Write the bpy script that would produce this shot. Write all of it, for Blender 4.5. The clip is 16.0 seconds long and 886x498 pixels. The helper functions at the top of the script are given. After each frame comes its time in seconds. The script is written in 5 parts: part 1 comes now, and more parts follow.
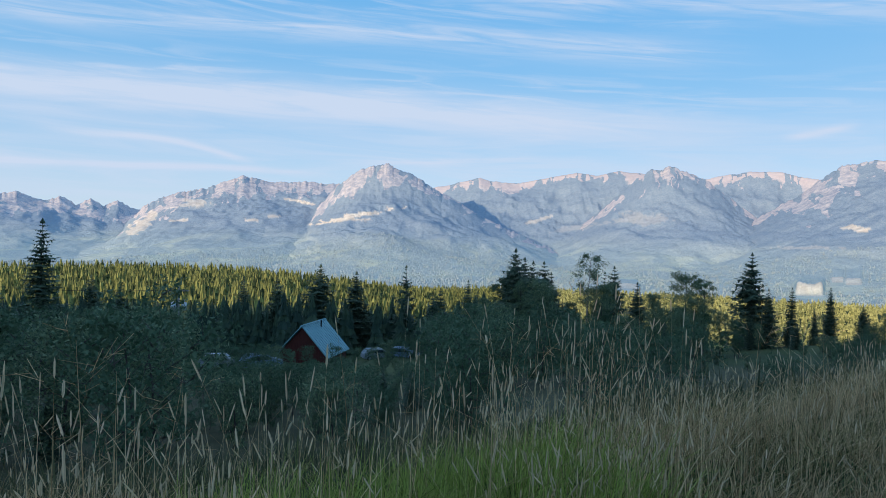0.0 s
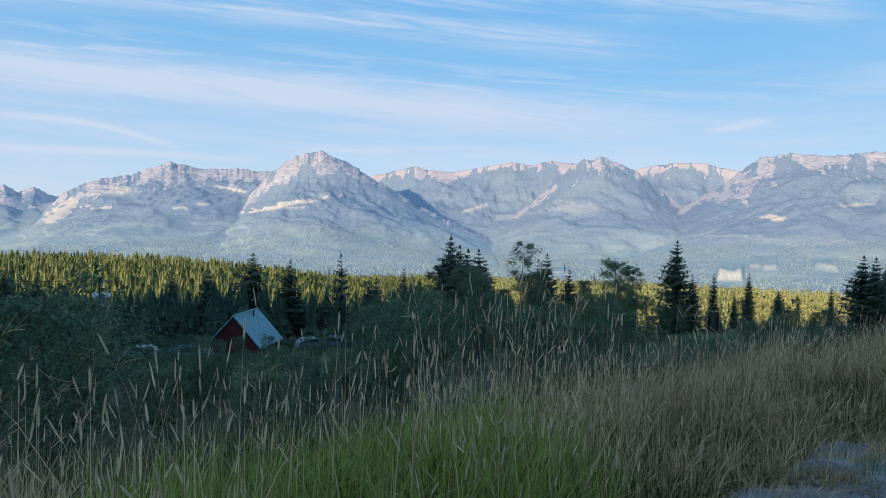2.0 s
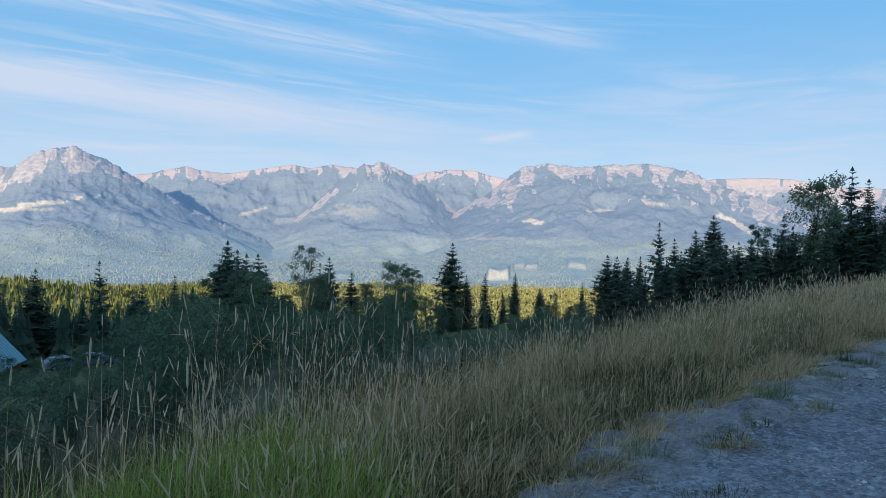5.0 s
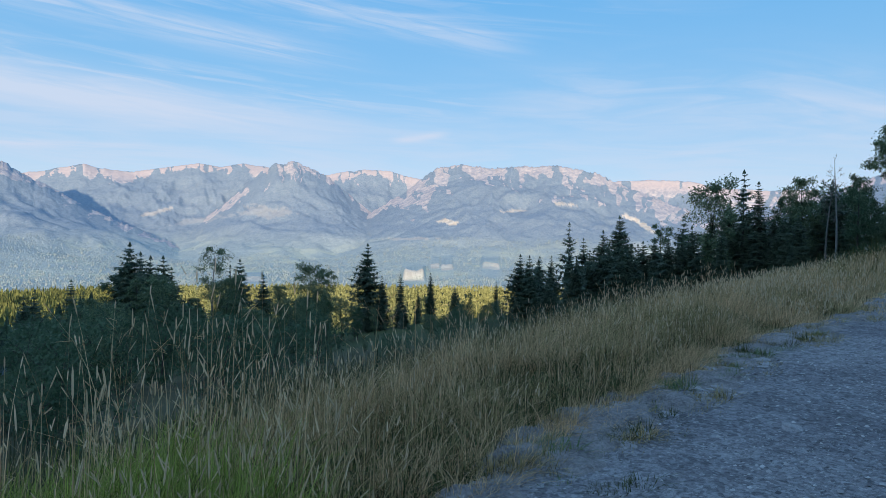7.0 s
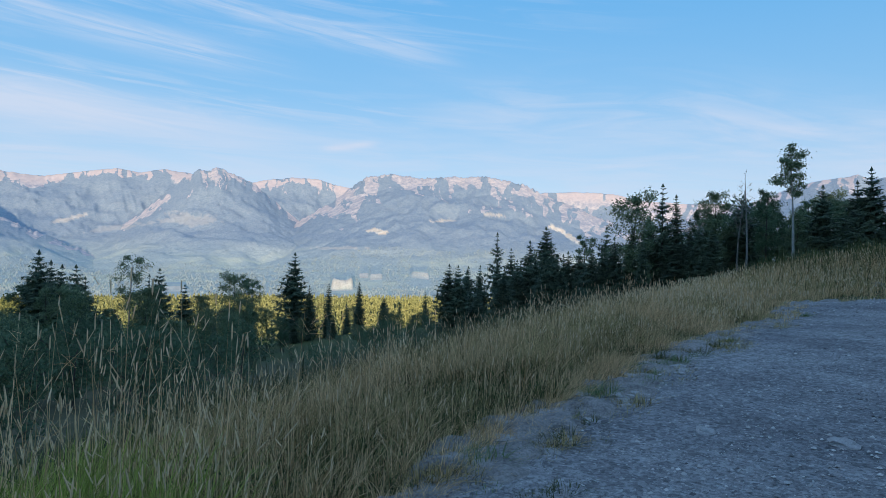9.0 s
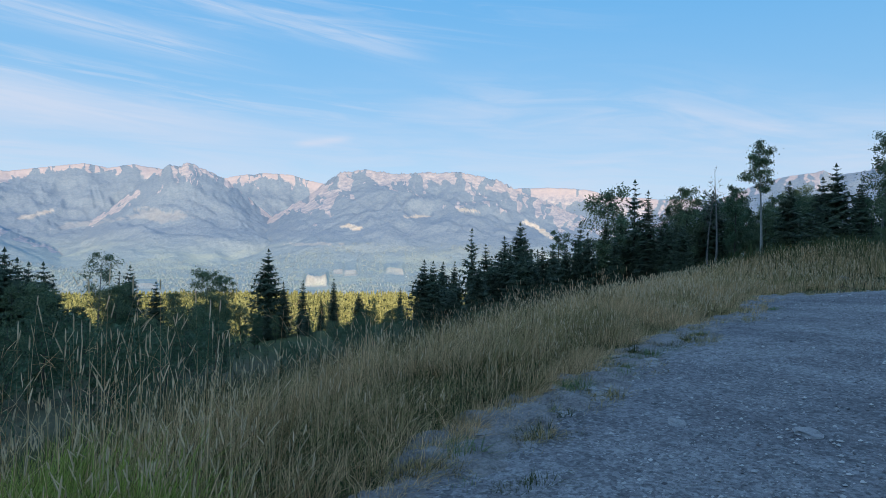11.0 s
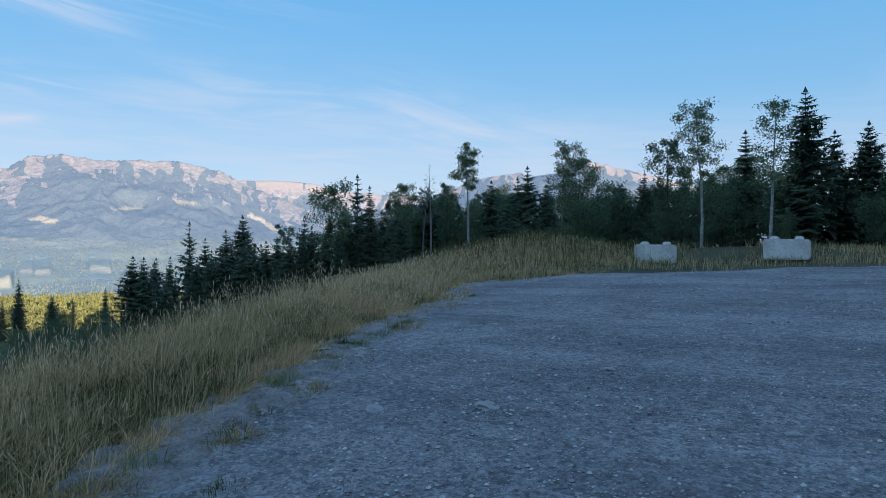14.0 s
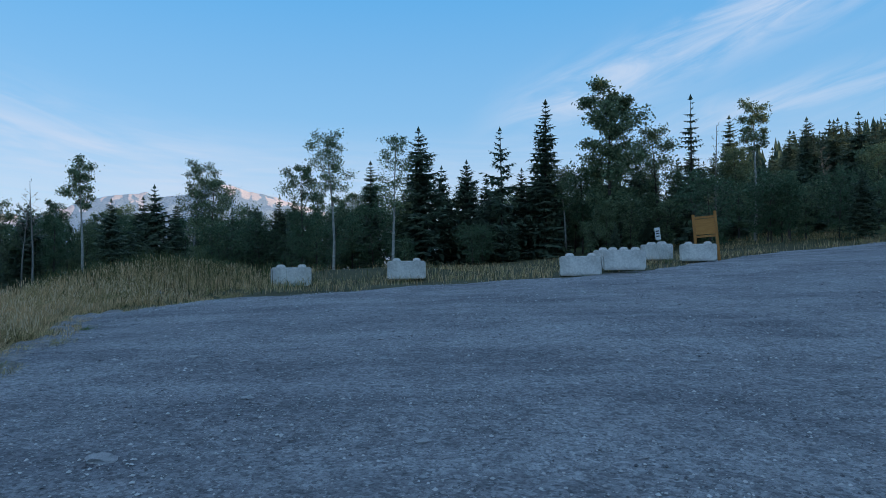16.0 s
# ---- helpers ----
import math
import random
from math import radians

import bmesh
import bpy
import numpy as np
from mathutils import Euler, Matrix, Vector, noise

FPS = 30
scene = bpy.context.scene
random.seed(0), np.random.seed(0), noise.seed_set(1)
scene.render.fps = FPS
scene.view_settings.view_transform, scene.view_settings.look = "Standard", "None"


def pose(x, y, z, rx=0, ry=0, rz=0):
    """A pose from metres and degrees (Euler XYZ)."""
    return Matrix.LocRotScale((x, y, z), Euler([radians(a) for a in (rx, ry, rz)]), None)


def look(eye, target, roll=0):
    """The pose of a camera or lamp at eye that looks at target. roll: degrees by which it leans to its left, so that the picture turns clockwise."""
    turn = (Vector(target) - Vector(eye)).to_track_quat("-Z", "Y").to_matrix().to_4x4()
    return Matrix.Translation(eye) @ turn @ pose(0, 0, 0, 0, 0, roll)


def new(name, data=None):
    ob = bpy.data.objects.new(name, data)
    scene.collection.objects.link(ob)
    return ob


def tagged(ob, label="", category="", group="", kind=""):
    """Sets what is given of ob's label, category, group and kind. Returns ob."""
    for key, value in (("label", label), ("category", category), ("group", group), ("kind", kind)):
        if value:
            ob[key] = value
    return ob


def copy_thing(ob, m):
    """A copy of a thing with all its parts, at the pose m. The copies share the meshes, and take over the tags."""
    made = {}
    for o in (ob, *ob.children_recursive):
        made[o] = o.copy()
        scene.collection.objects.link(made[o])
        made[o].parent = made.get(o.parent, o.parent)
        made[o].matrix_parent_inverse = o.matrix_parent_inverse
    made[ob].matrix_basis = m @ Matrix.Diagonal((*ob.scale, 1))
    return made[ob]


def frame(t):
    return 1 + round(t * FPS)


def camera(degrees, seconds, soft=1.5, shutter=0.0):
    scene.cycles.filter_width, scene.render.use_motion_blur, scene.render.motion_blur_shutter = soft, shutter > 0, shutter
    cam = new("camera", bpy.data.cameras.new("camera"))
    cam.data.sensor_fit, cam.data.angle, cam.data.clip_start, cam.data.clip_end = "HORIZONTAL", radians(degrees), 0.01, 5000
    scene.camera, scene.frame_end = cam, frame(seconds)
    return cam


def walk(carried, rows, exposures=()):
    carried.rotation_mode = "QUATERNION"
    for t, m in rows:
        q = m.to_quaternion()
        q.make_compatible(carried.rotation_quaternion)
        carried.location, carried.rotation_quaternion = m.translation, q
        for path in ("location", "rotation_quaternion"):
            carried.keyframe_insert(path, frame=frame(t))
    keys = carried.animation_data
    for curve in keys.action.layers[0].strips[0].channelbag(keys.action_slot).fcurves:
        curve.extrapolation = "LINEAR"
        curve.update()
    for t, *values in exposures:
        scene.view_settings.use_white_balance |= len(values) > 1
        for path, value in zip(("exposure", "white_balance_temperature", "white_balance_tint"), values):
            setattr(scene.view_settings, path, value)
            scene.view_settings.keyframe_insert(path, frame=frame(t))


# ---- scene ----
cam = camera(66.7, 16.0, soft=0.65)
PATH = [
    (0, (0.204, 0.175, 1.452), (0.098, 2.172, 1.425), 1.5),
    (0.5, (0.193, 0.188, 1.467), (0.124, 2.184, 1.355), 1.0),
    (1, (0.18, 0.151, 1.412), (0.186, 2.149, 1.33), 1.3),
    (1.5, (0.218, 0.162, 1.387), (0.284, 2.161, 1.363), 1.7),
    (2, (0.262, 0.201, 1.374), (0.347, 2.198, 1.318), 1.5),
    (2.5, (0.24, 0.259, 1.392), (0.352, 2.254, 1.32), 0.9),
    (3, (0.228, 0.376, 1.384), (0.422, 2.365, 1.313), 0.9),
    (3.5, (0.232, 0.366, 1.385), (0.536, 2.342, 1.324), 1.0),
    (4, (0.237, 0.331, 1.4), (0.663, 2.284, 1.358), 1.2),
    (4.5, (0.258, 0.331, 1.4), (0.81, 2.253, 1.37), 1.5),
    (5, (0.263, 0.404, 1.393), (0.975, 2.273, 1.363), 1.2),
    (5.2, (0.258, 0.424, 1.383), (1.006, 2.279, 1.351), 1.1),
    (7.5, (0.305, 0.473, 1.377), (1.298, 2.209, 1.363), 1.0),
    (8, (0.299, 0.464, 1.381), (1.348, 2.167, 1.379), 1.1),
    (8.5, (0.308, 0.463, 1.383), (1.393, 2.143, 1.388), 1.2),
    (9, (0.312, 0.468, 1.378), (1.431, 2.125, 1.386), 1.2),
    (11.3, (0.248, 0.424, 1.394), (1.458, 2.016, 1.384), 0.9),
    (11.5, (0.266, 0.438, 1.386), (1.524, 1.993, 1.375), 1.1),
    (12, (0.269, 0.448, 1.383), (1.642, 1.901, 1.364), 1.2),
    (12.5, (0.318, 0.431, 1.38), (1.776, 1.8, 1.349), 1.3),
    (13, (0.365, 0.413, 1.382), (1.904, 1.691, 1.345), 1.2),
    (13.5, (0.387, 0.356, 1.389), (2.001, 1.536, 1.361), 0.7),
    (14, (0.456, 0.337, 1.382), (2.173, 1.364, 1.371), 0.5),
    (14.5, (0.487, 0.345, 1.379), (2.333, 1.113, 1.392), 0.5),
    (15, (0.523, 0.388, 1.376), (2.446, 0.941, 1.404), 0.2),
    (15.5, (0.545, 0.394, 1.364), (2.517, 0.721, 1.411), -0.1),
    (16, (0.685, 0.417, 1.36), (2.684, 0.438, 1.42), -0.5),
]
walk(cam, [(t, look(eye, target, roll)) for t, eye, target, roll in PATH], [(0, 0.0), (16, 0.0)])

# strengths and colours of the daylight
SKY_STRENGTH, SUN_STRENGTH = 0.150, 3.8
SKY_RAMP = [(0.0, (0.62, 0.78, 0.97)), (0.06, (0.51, 0.73, 0.99)), (0.14, (0.27, 0.60, 0.98)), (0.25, (0.135, 0.505, 0.98)), (0.6, (0.32, 0.52, 0.87)), (1.0, (0.36, 0.53, 0.84))]
SKY_RAMP = [(p, (6.0 * r, 6.0 * g, 6.0 * b)) for p, (r, g, b) in SKY_RAMP]
CLOUD = (4.1, 4.75, 5.9, 1)
# far slopes: distance haze is put into these pale, bluish base colours
HAZED_FOREST_DARK, HAZED_FOREST_LIGHT, HAZED_MEADOW = (0.39, 0.475, 0.50), (0.58, 0.645, 0.60), (0.68, 0.71, 0.58)
HAZED_UPPER_DARK, HAZED_UPPER_LIGHT = (0.265, 0.345, 0.435), (0.405, 0.475, 0.535)
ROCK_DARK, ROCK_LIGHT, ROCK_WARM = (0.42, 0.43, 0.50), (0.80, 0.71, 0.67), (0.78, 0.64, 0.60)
CABIN_Z = -15.7


# ---- world, sun, exposure ----
SUN_AZ, SUN_EL = -150.0, 9.0      # degrees to the right of +y, degrees up
world = bpy.data.worlds.new("evening_sky")
scene.world = world
world.use_nodes = True
wt = world.node_tree
wt.nodes.clear()


def wnode(kind, **sets):
    n = wt.nodes.new(kind)
    for k, v in sets.items():
        n.inputs[k.replace("_", " ")].default_value = v
    return n


sky = wt.nodes.new("ShaderNodeTexSky")
sky.sky_type = "NISHITA"
sky.sun_disc = False
sky.sun_elevation = radians(SUN_EL + 4)
sky.sun_rotation = radians(SUN_AZ)
sky.altitude, sky.air_density, sky.dust_density, sky.ozone_density = 1200, 1.0, 0.6, 1.6
tex = wt.nodes.new("ShaderNodeTexCoord")


def wmath(op, a, b=None, c=None):
    n = wt.nodes.new("ShaderNodeMath")
    n.operation = op
    for i, v in enumerate((a, b, c)):
        if v is None:
            continue
        if isinstance(v, (int, float)):
            n.inputs[i].default_value = v
        else:
            wt.links.new(v, n.inputs[i])
    return n.outputs[0]


def wsmooth(v, lo, hi):
    n = wt.nodes.new("ShaderNodeMapRange")
    n.interpolation_type = "SMOOTHSTEP"
    n.inputs["From Min"].default_value, n.inputs["From Max"].default_value = lo, hi
    wt.links.new(v, n.inputs["Value"])
    return n.outputs["Result"]


sep = wt.nodes.new("ShaderNodeSeparateXYZ")
wt.links.new(tex.outputs["Generated"], sep.inputs[0])
# bearing (to the right of +y) and height of a direction, in degrees
bearing_ = wmath("DEGREES", wmath("ARCTAN2", sep.outputs[0], sep.outputs[1]))
height_ = wmath("DEGREES", wmath("ARCSINE", sep.outputs[2]))


def along(slope, at=0.0):
    """Height measured along lines that sink to the right by slope."""
    return wmath("MULTIPLY_ADD", bearing_, slope, wmath("ADD", height_, at))


def wisps(line, long, tall, detail, shift, lo, hi, warp):
    c = wt.nodes.new("ShaderNodeCombineXYZ")
    wt.links.new(wmath("DIVIDE", bearing_, long), c.inputs[0])
    wt.links.new(wmath("DIVIDE", line, tall), c.inputs[1])
    c.inputs[2].default_value = shift
    n = wt.nodes.new("ShaderNodeTexNoise")
    n.inputs["Scale"].default_value, n.inputs["Detail"].default_value = 1.0, detail
    n.inputs["Roughness"].default_value, n.inputs["Distortion"].default_value = 0.58, warp
    wt.links.new(c.outputs[0], n.inputs["Vector"])
    return wsmooth(n.outputs["Fac"], lo, hi)


def belt(line, centre, wide):
    d = wmath("DIVIDE", wmath("SUBTRACT", line, centre), wide)
    return wmath("EXPONENT", wmath("MULTIPLY", wmath("MULTIPLY", d, d), -1.0))


def product(*vs):
    v = vs[0]
    for w in vs[1:]:
        v = wmath("MULTIPLY", v, w)
    return v


def drift(points):
    """Height of a cloud band's middle line over the bearing, less the height looked at."""
    n = wt.nodes.new("ShaderNodeFloatCurve")
    c = n.mapping.curves[0]
    lo, hi = points[0][0], points[-1][0]
    while len(c.points) < len(points):
        c.points.new(0.5, 0.5)
    for p, (x, y) in zip(c.points, points):
        p.location = ((x - lo) / (hi - lo), y / 24.0)
    n.mapping.update()
    wt.links.new(wmath("DIVIDE", wmath("SUBTRACT", bearing_, lo), hi - lo), n.inputs["Value"])
    return wmath("SUBTRACT", height_, wmath("MULTIPLY", n.outputs[0], 24.0))


def band(points, wide, long, tall, shift, fade, lo=0.25, hi=0.7, keep=0.25):
    """A streak of cirrus along a line: fibrous along it, soft across; fade: bearings where it begins and ends."""
    d = drift(points)
    fibre = wisps(wmath("MULTIPLY_ADD", bearing_, 0.02, d), long, tall, 8, shift, lo, hi, 0.7)
    return product(belt(d, 0.0, wide), wmath("MULTIPLY_ADD", fibre, 1.0 - keep, keep), wsmooth(bearing_, fade[0], fade[1]), wsmooth(bearing_, fade[3], fade[2]))


l3 = along(-0.32)
main = band([(-60, 9.6), (-36, 10.3), (-25, 10.9), (-12, 10.9), (2, 10.2), (16, 9.2), (30, 8.4)], 1.55, 13, 1.1, 2.0, (-70, -50, 0, 30), 0.2, 0.62, 0.45)
shoulder = band([(-60, 11.8), (-20, 12.8), (0, 12.6), (20, 11.4), (44, 10.6)], 1.7, 10, 0.8, 5.0, (-60, -40, 18, 46), 0.42, 0.72, 0.0)
upper = band([(-60, 14.6), (-35, 15.6), (-12, 16.9), (2, 16.4), (17, 15.0), (30, 13.2)], 1.0, 11, 0.7, 7.7, (-50, -34, 12, 24), 0.30, 0.70, 0.15)
upper2 = band([(-20, 19.6), (5, 19.6), (13, 19.0), (24, 17.6), (34, 16.0), (44, 14.0)], 0.9, 9, 0.7, 3.1, (-12, 8, 30, 37), 0.32, 0.68, 0.15)
top_ = product(wsmooth(height_, 15.0, 19.0), wisps(along(0.10), 15, 1.1, 8, 9.0, 0.45, 0.74, 0.9), wsmooth(bearing_, 58, 20))
thin1 = band([(-60, 4.3), (-36, 4.9), (-20, 5.35), (-10, 5.0)], 0.26, 8, 0.3, 1.2, (-60, -40, -20, -11), 0.15, 0.6, 0.5)
thin2 = band([(-38, 7.6), (-31, 7.35), (-25, 7.2), (-19, 5.9), (-15, 5.0)], 0.28, 6, 0.3, 6.2, (-36, -28, -21, -18), 0.15, 0.6, 0.5)
thin3 = band([(-14, 6.2), (-4, 6.6), (6, 6.9), (16, 6.5)], 0.30, 7, 0.35, 8.2, (-14, -6, 6, 13), 0.2, 0.65, 0.3)
puff = band([(22, 8.2), (25, 8.5), (27.5, 8.9), (31, 9.2)], 0.30, 4, 0.3, 4.2, (23, 25, 27, 29), 0.1, 0.5, 0.5)
long_ = band([(20, 12.4), (40, 11.4), (52, 11.3), (66, 8.4), (80, 7.4)], 2.8, 9, 1.3, 9.4, (24, 44, 66, 84), 0.30, 0.80, 0.12)
haze_ = product(wisps(along(0.02), 14, 1.3, 7, 3.3, 0.28, 0.78, 0.9), wsmooth(height_, 12.5, 6), wsmooth(height_, -1, 4))
right_ = product(belt(l3, -18.0, 2.2), wisps(l3, 9, 2.2, 7, 7.1, 0.28, 0.66, 0.7), wsmooth(bearing_, 90, 102), wsmooth(height_, 7, 13))
right2 = product(belt(along(-0.12), -1.6, 1.5), wisps(l3, 9, 1.6, 6, 1.1, 0.30, 0.72, 0.7), wsmooth(bearing_, 103, 112))
cloud = 0.0
for part_, weight in ((main, 1.0), (shoulder, 0.48), (upper, 0.72), (upper2, 0.55), (top_, 0.45), (thin1, 0.85), (thin2, 0.75), (thin3, 0.55), (puff, 0.55),
                      (long_, 0.62), (haze_, 0.62), (right_, 0.85), (right2, 0.6)):
    cloud = wmath("MULTIPLY_ADD", part_, weight, cloud)
cloud = wmath("MINIMUM", cloud, 0.92)
# clear-sky blue by height, mixed with the physical sky
ramp_ = wt.nodes.new("ShaderNodeValToRGB")
el_ = ramp_.color_ramp.elements
while len(el_) < len(SKY_RAMP):
    el_.new(0.5)
for e_, (p_, c_) in zip(el_, SKY_RAMP):
    e_.position, e_.color = p_, (*c_, 1)
wt.links.new(wmath("DIVIDE", height_, 90.0), ramp_.inputs[0])
blue = wt.nodes.new("ShaderNodeMix")
blue.data_type = "RGBA"
blue.inputs["Factor"].default_value = 0.86
wt.links.new(sky.outputs[0], blue.inputs["A"])
wt.links.new(ramp_.outputs[0], blue.inputs["B"])
mix = wt.nodes.new("ShaderNodeMix")
mix.data_type = "RGBA"
wt.links.new(cloud, mix.inputs["Factor"])
wt.links.new(blue.outputs["Result"], mix.inputs["A"])
mix.inputs["B"].default_value = CLOUD
bg = wnode("ShaderNodeBackground", Strength=SKY_STRENGTH)
wt.links.new(mix.outputs["Result"], bg.inputs["Color"])
out = wt.nodes.new("ShaderNodeOutputWorld")
wt.links.new(bg.outputs[0], out.inputs[0])

sun_data = bpy.data.lights.new("sun", "SUN")
sun_data.energy, sun_data.angle, sun_data.color = SUN_STRENGTH, radians(0.5), (1.0, 0.80, 0.56)
sun = new("sun", sun_data)
sx, sy = math.sin(radians(SUN_AZ)) * math.cos(radians(SUN_EL)), math.cos(radians(SUN_AZ)) * math.cos(radians(SUN_EL))
sun.matrix_world = look((sx * 50, sy * 50, 50 * math.sin(radians(SUN_EL))), (0, 0, 0))

# ---- materials ----


class Shade:
    """A small builder for node materials in world metres."""

    def __init__(self, name, rough=0.8, spec=0.3):
        self.mat = bpy.data.materials.new(name)
        self.mat.use_nodes = True
        self.t = self.mat.node_tree
        self.b = self.t.nodes["Principled BSDF"]
        self.b.inputs["Roughness"].default_value = rough
        self.b.inputs["Specular IOR Level"].default_value = spec
        self.geo = self.t.nodes.new("ShaderNodeNewGeometry")
        self.info = self.t.nodes.new("ShaderNodeObjectInfo")
        self.coord = self.t.nodes.new("ShaderNodeTexCoord")
        self.pos = self.geo.outputs["Position"]

    def noise(self, scale, detail=4, rough=0.55, stretch=(1, 1, 1), local=False, warp=0.0):
        m = self.t.nodes.new("ShaderNodeMapping")
        m.inputs["Scale"].default_value = stretch
        self.t.links.new(self.coord.outputs["Object"] if local else self.pos, m.inputs[0])
        n = self.t.nodes.new("ShaderNodeTexNoise")
        n.inputs["Scale"].default_value, n.inputs["Detail"].default_value = scale, detail
        n.inputs["Roughness"].default_value, n.inputs["Distortion"].default_value = rough, warp
        self.t.links.new(m.outputs[0], n.inputs["Vector"])
        return n.outputs["Fac"]

    def cells(self, scale, out="Distance", rand=1.0):
        n = self.t.nodes.new("ShaderNodeTexVoronoi")
        n.inputs["Scale"].default_value, n.inputs["Randomness"].default_value = scale, rand
        self.t.links.new(self.pos, n.inputs["Vector"])
        return n.outputs[out]

    def step(self, v, lo, hi, a=0.0, b=1.0):
        n = self.t.nodes.new("ShaderNodeMapRange")
        n.interpolation_type = "SMOOTHSTEP"
        for k, x in (("From Min", lo), ("From Max", hi), ("To Min", a), ("To Max", b)):
            n.inputs[k].default_value = x
        self.t.links.new(v, n.inputs["Value"])
        return n.outputs["Result"]

    def math(self, op, a, b=None, c=None):
        n = self.t.nodes.new("ShaderNodeMath")
        n.operation = op
        for i, v in enumerate((a, b, c)):
            if isinstance(v, (int, float)):
                n.inputs[i].default_value = v
            elif v is not None:
                self.t.links.new(v, n.inputs[i])
        return n.outputs[0]

    def mix(self, fac, a, b, how="MIX"):
        n = self.t.nodes.new("ShaderNodeMix")
        n.data_type, n.blend_type = "RGBA", how
        for key, v in (("Factor", fac), ("A", a), ("B", b)):
            s = n.inputs[key]
            if isinstance(v, (int, float)):
                s.default_value = v
            elif isinstance(v, tuple):
                s.default_value = (*v, 1)
            else:
                self.t.links.new(v, s)
        return n.outputs["Result"]

    def ramp(self, v, *stops):
        n = self.t.nodes.new("ShaderNodeValToRGB")
        e = n.color_ramp.elements
        while len(e) < len(stops):
            e.new(0.5)
        for k, (p, c) in zip(e, stops):
            k.position, k.color = p, (*c, 1)
        self.t.links.new(v, n.inputs[0])
        return n.outputs[0]

    def colour(self, v):
        if isinstance(v, tuple):
            self.b.inputs["Base Color"].default_value = (*v, 1)
        else:
            self.t.links.new(v, self.b.inputs["Base Color"])
        return self

    def bump(self, v, strength=0.5, depth=0.02):
        n = self.t.nodes.new("ShaderNodeBump")
        n.inputs["Strength"].default_value, n.inputs["Distance"].default_value = strength, depth
        self.t.links.new(v, n.inputs["Height"])
        self.t.links.new(n.outputs[0], self.b.inputs["Normal"])
        return self

    def sheen(self, amount):
        """Light that comes through a thin leaf."""
        add = self.t.nodes.new("ShaderNodeMixShader")
        tr = self.t.nodes.new("ShaderNodeBsdfTranslucent")
        src = self.b.inputs["Base Color"]
        if src.links:
            self.t.links.new(src.links[0].from_socket, tr.inputs[0])
        else:
            tr.inputs[0].default_value = src.default_value
        add.inputs[0].default_value = amount
        self.t.links.new(self.b.outputs[0], add.inputs[1])
        self.t.links.new(tr.outputs[0], add.inputs[2])
        self.t.links.new(add.outputs[0], self.t.nodes["Material Output"].inputs[0])
        return self


def leafy(name, dark, light, amount=0.3, island=True, per_thing=0.35):
    s = Shade(name, 0.65, 0.25)
    c = s.mix(s.geo.outputs["Random Per Island"], dark, light) if island else s.mix(s.noise(2.0), dark, light)
    v = s.math("MULTIPLY_ADD", s.info.outputs["Random"], per_thing, 1 - per_thing / 2)
    c = s.mix(1.0, c, s.mix(v, (0, 0, 0), (1, 1, 1)), "MULTIPLY")
    return s.colour(c).sheen(amount).mat


def plain(name, a, b, scale=3.0, rough=0.8, bump=0.3, depth=0.01, stretch=(1, 1, 1), metal=0.0, local=True):
    s = Shade(name, rough)
    big, fine_ = s.noise(scale, 4, 0.6, stretch, local), s.noise(scale * 9, 5, 0.6, stretch, local)
    s.colour(s.mix(s.step(s.math("MULTIPLY_ADD", fine_, 0.5, s.math("MULTIPLY", big, 0.5)), 0.3, 0.7), a, b)).bump(fine_, bump, depth)
    s.b.inputs["Metallic"].default_value = metal
    return s.mat


NEEDLES = leafy("spruce_needles", (0.055, 0.088, 0.066), (0.19, 0.255, 0.165), 0.2)
# low evening sun is put into this yellow-green conifer colour
NEEDLES_SUNLIT = leafy("sun_toned_conifers", (0.05, 0.075, 0.03), (0.42, 0.42, 0.13), 0.25, per_thing=0.0)
# the aspens' own pale yellow, lifted further with sun and haze
ASPEN_FAR = leafy("sun_toned_aspens", (0.20, 0.21, 0.07), (0.70, 0.66, 0.26), 0.3, per_thing=0.0)
# the darker conifer copy: slope shade is put into the green
NEEDLES_SHADE = leafy("shade_toned_conifers", (0.032, 0.063, 0.046), (0.088, 0.131, 0.075), 0.15, per_thing=0.0)
LEAVES = leafy("aspen_leaves", (0.088, 0.135, 0.078), (0.25, 0.32, 0.175), 0.3)
WILLOW = leafy("willow_leaves", (0.055, 0.105, 0.058), (0.135, 0.205, 0.115), 0.25)
AUTUMN = leafy("orange_leaves", (0.22, 0.07, 0.01), (0.4, 0.15, 0.02), 0.3)
BARK = plain("grey_brown_bark", (0.05, 0.042, 0.036), (0.13, 0.11, 0.095), 4, 0.9, 0.7, 0.02, (3, 3, 0.6))
ASPEN_BARK = plain("pale_aspen_bark", (0.17, 0.165, 0.15), (0.46, 0.45, 0.42), 2.2, 0.8, 0.4, 0.01, (1, 1, 2.5))
DEAD_WOOD = plain("bleached_dead_wood", (0.16, 0.145, 0.13), (0.30, 0.28, 0.26), 3, 0.9, 0.5, 0.01, (3, 3, 0.5))
GRASS_DRY = leafy("dry_grass", (0.36, 0.225, 0.105), (0.98, 0.70, 0.41), 0.4, per_thing=0.0)
GRASS_MID = leafy("half_dry_grass", (0.085, 0.070, 0.028), (0.66, 0.52, 0.25), 0.4, per_thing=0.0)
GRASS_GREEN = leafy("green_grass", (0.11, 0.15, 0.022), (0.54, 0.60, 0.15), 0.45, per_thing=0.0)
SEED = leafy("seed_heads", (0.52, 0.40, 0.25), (0.98, 0.80, 0.56), 0.3, per_thing=0.0)
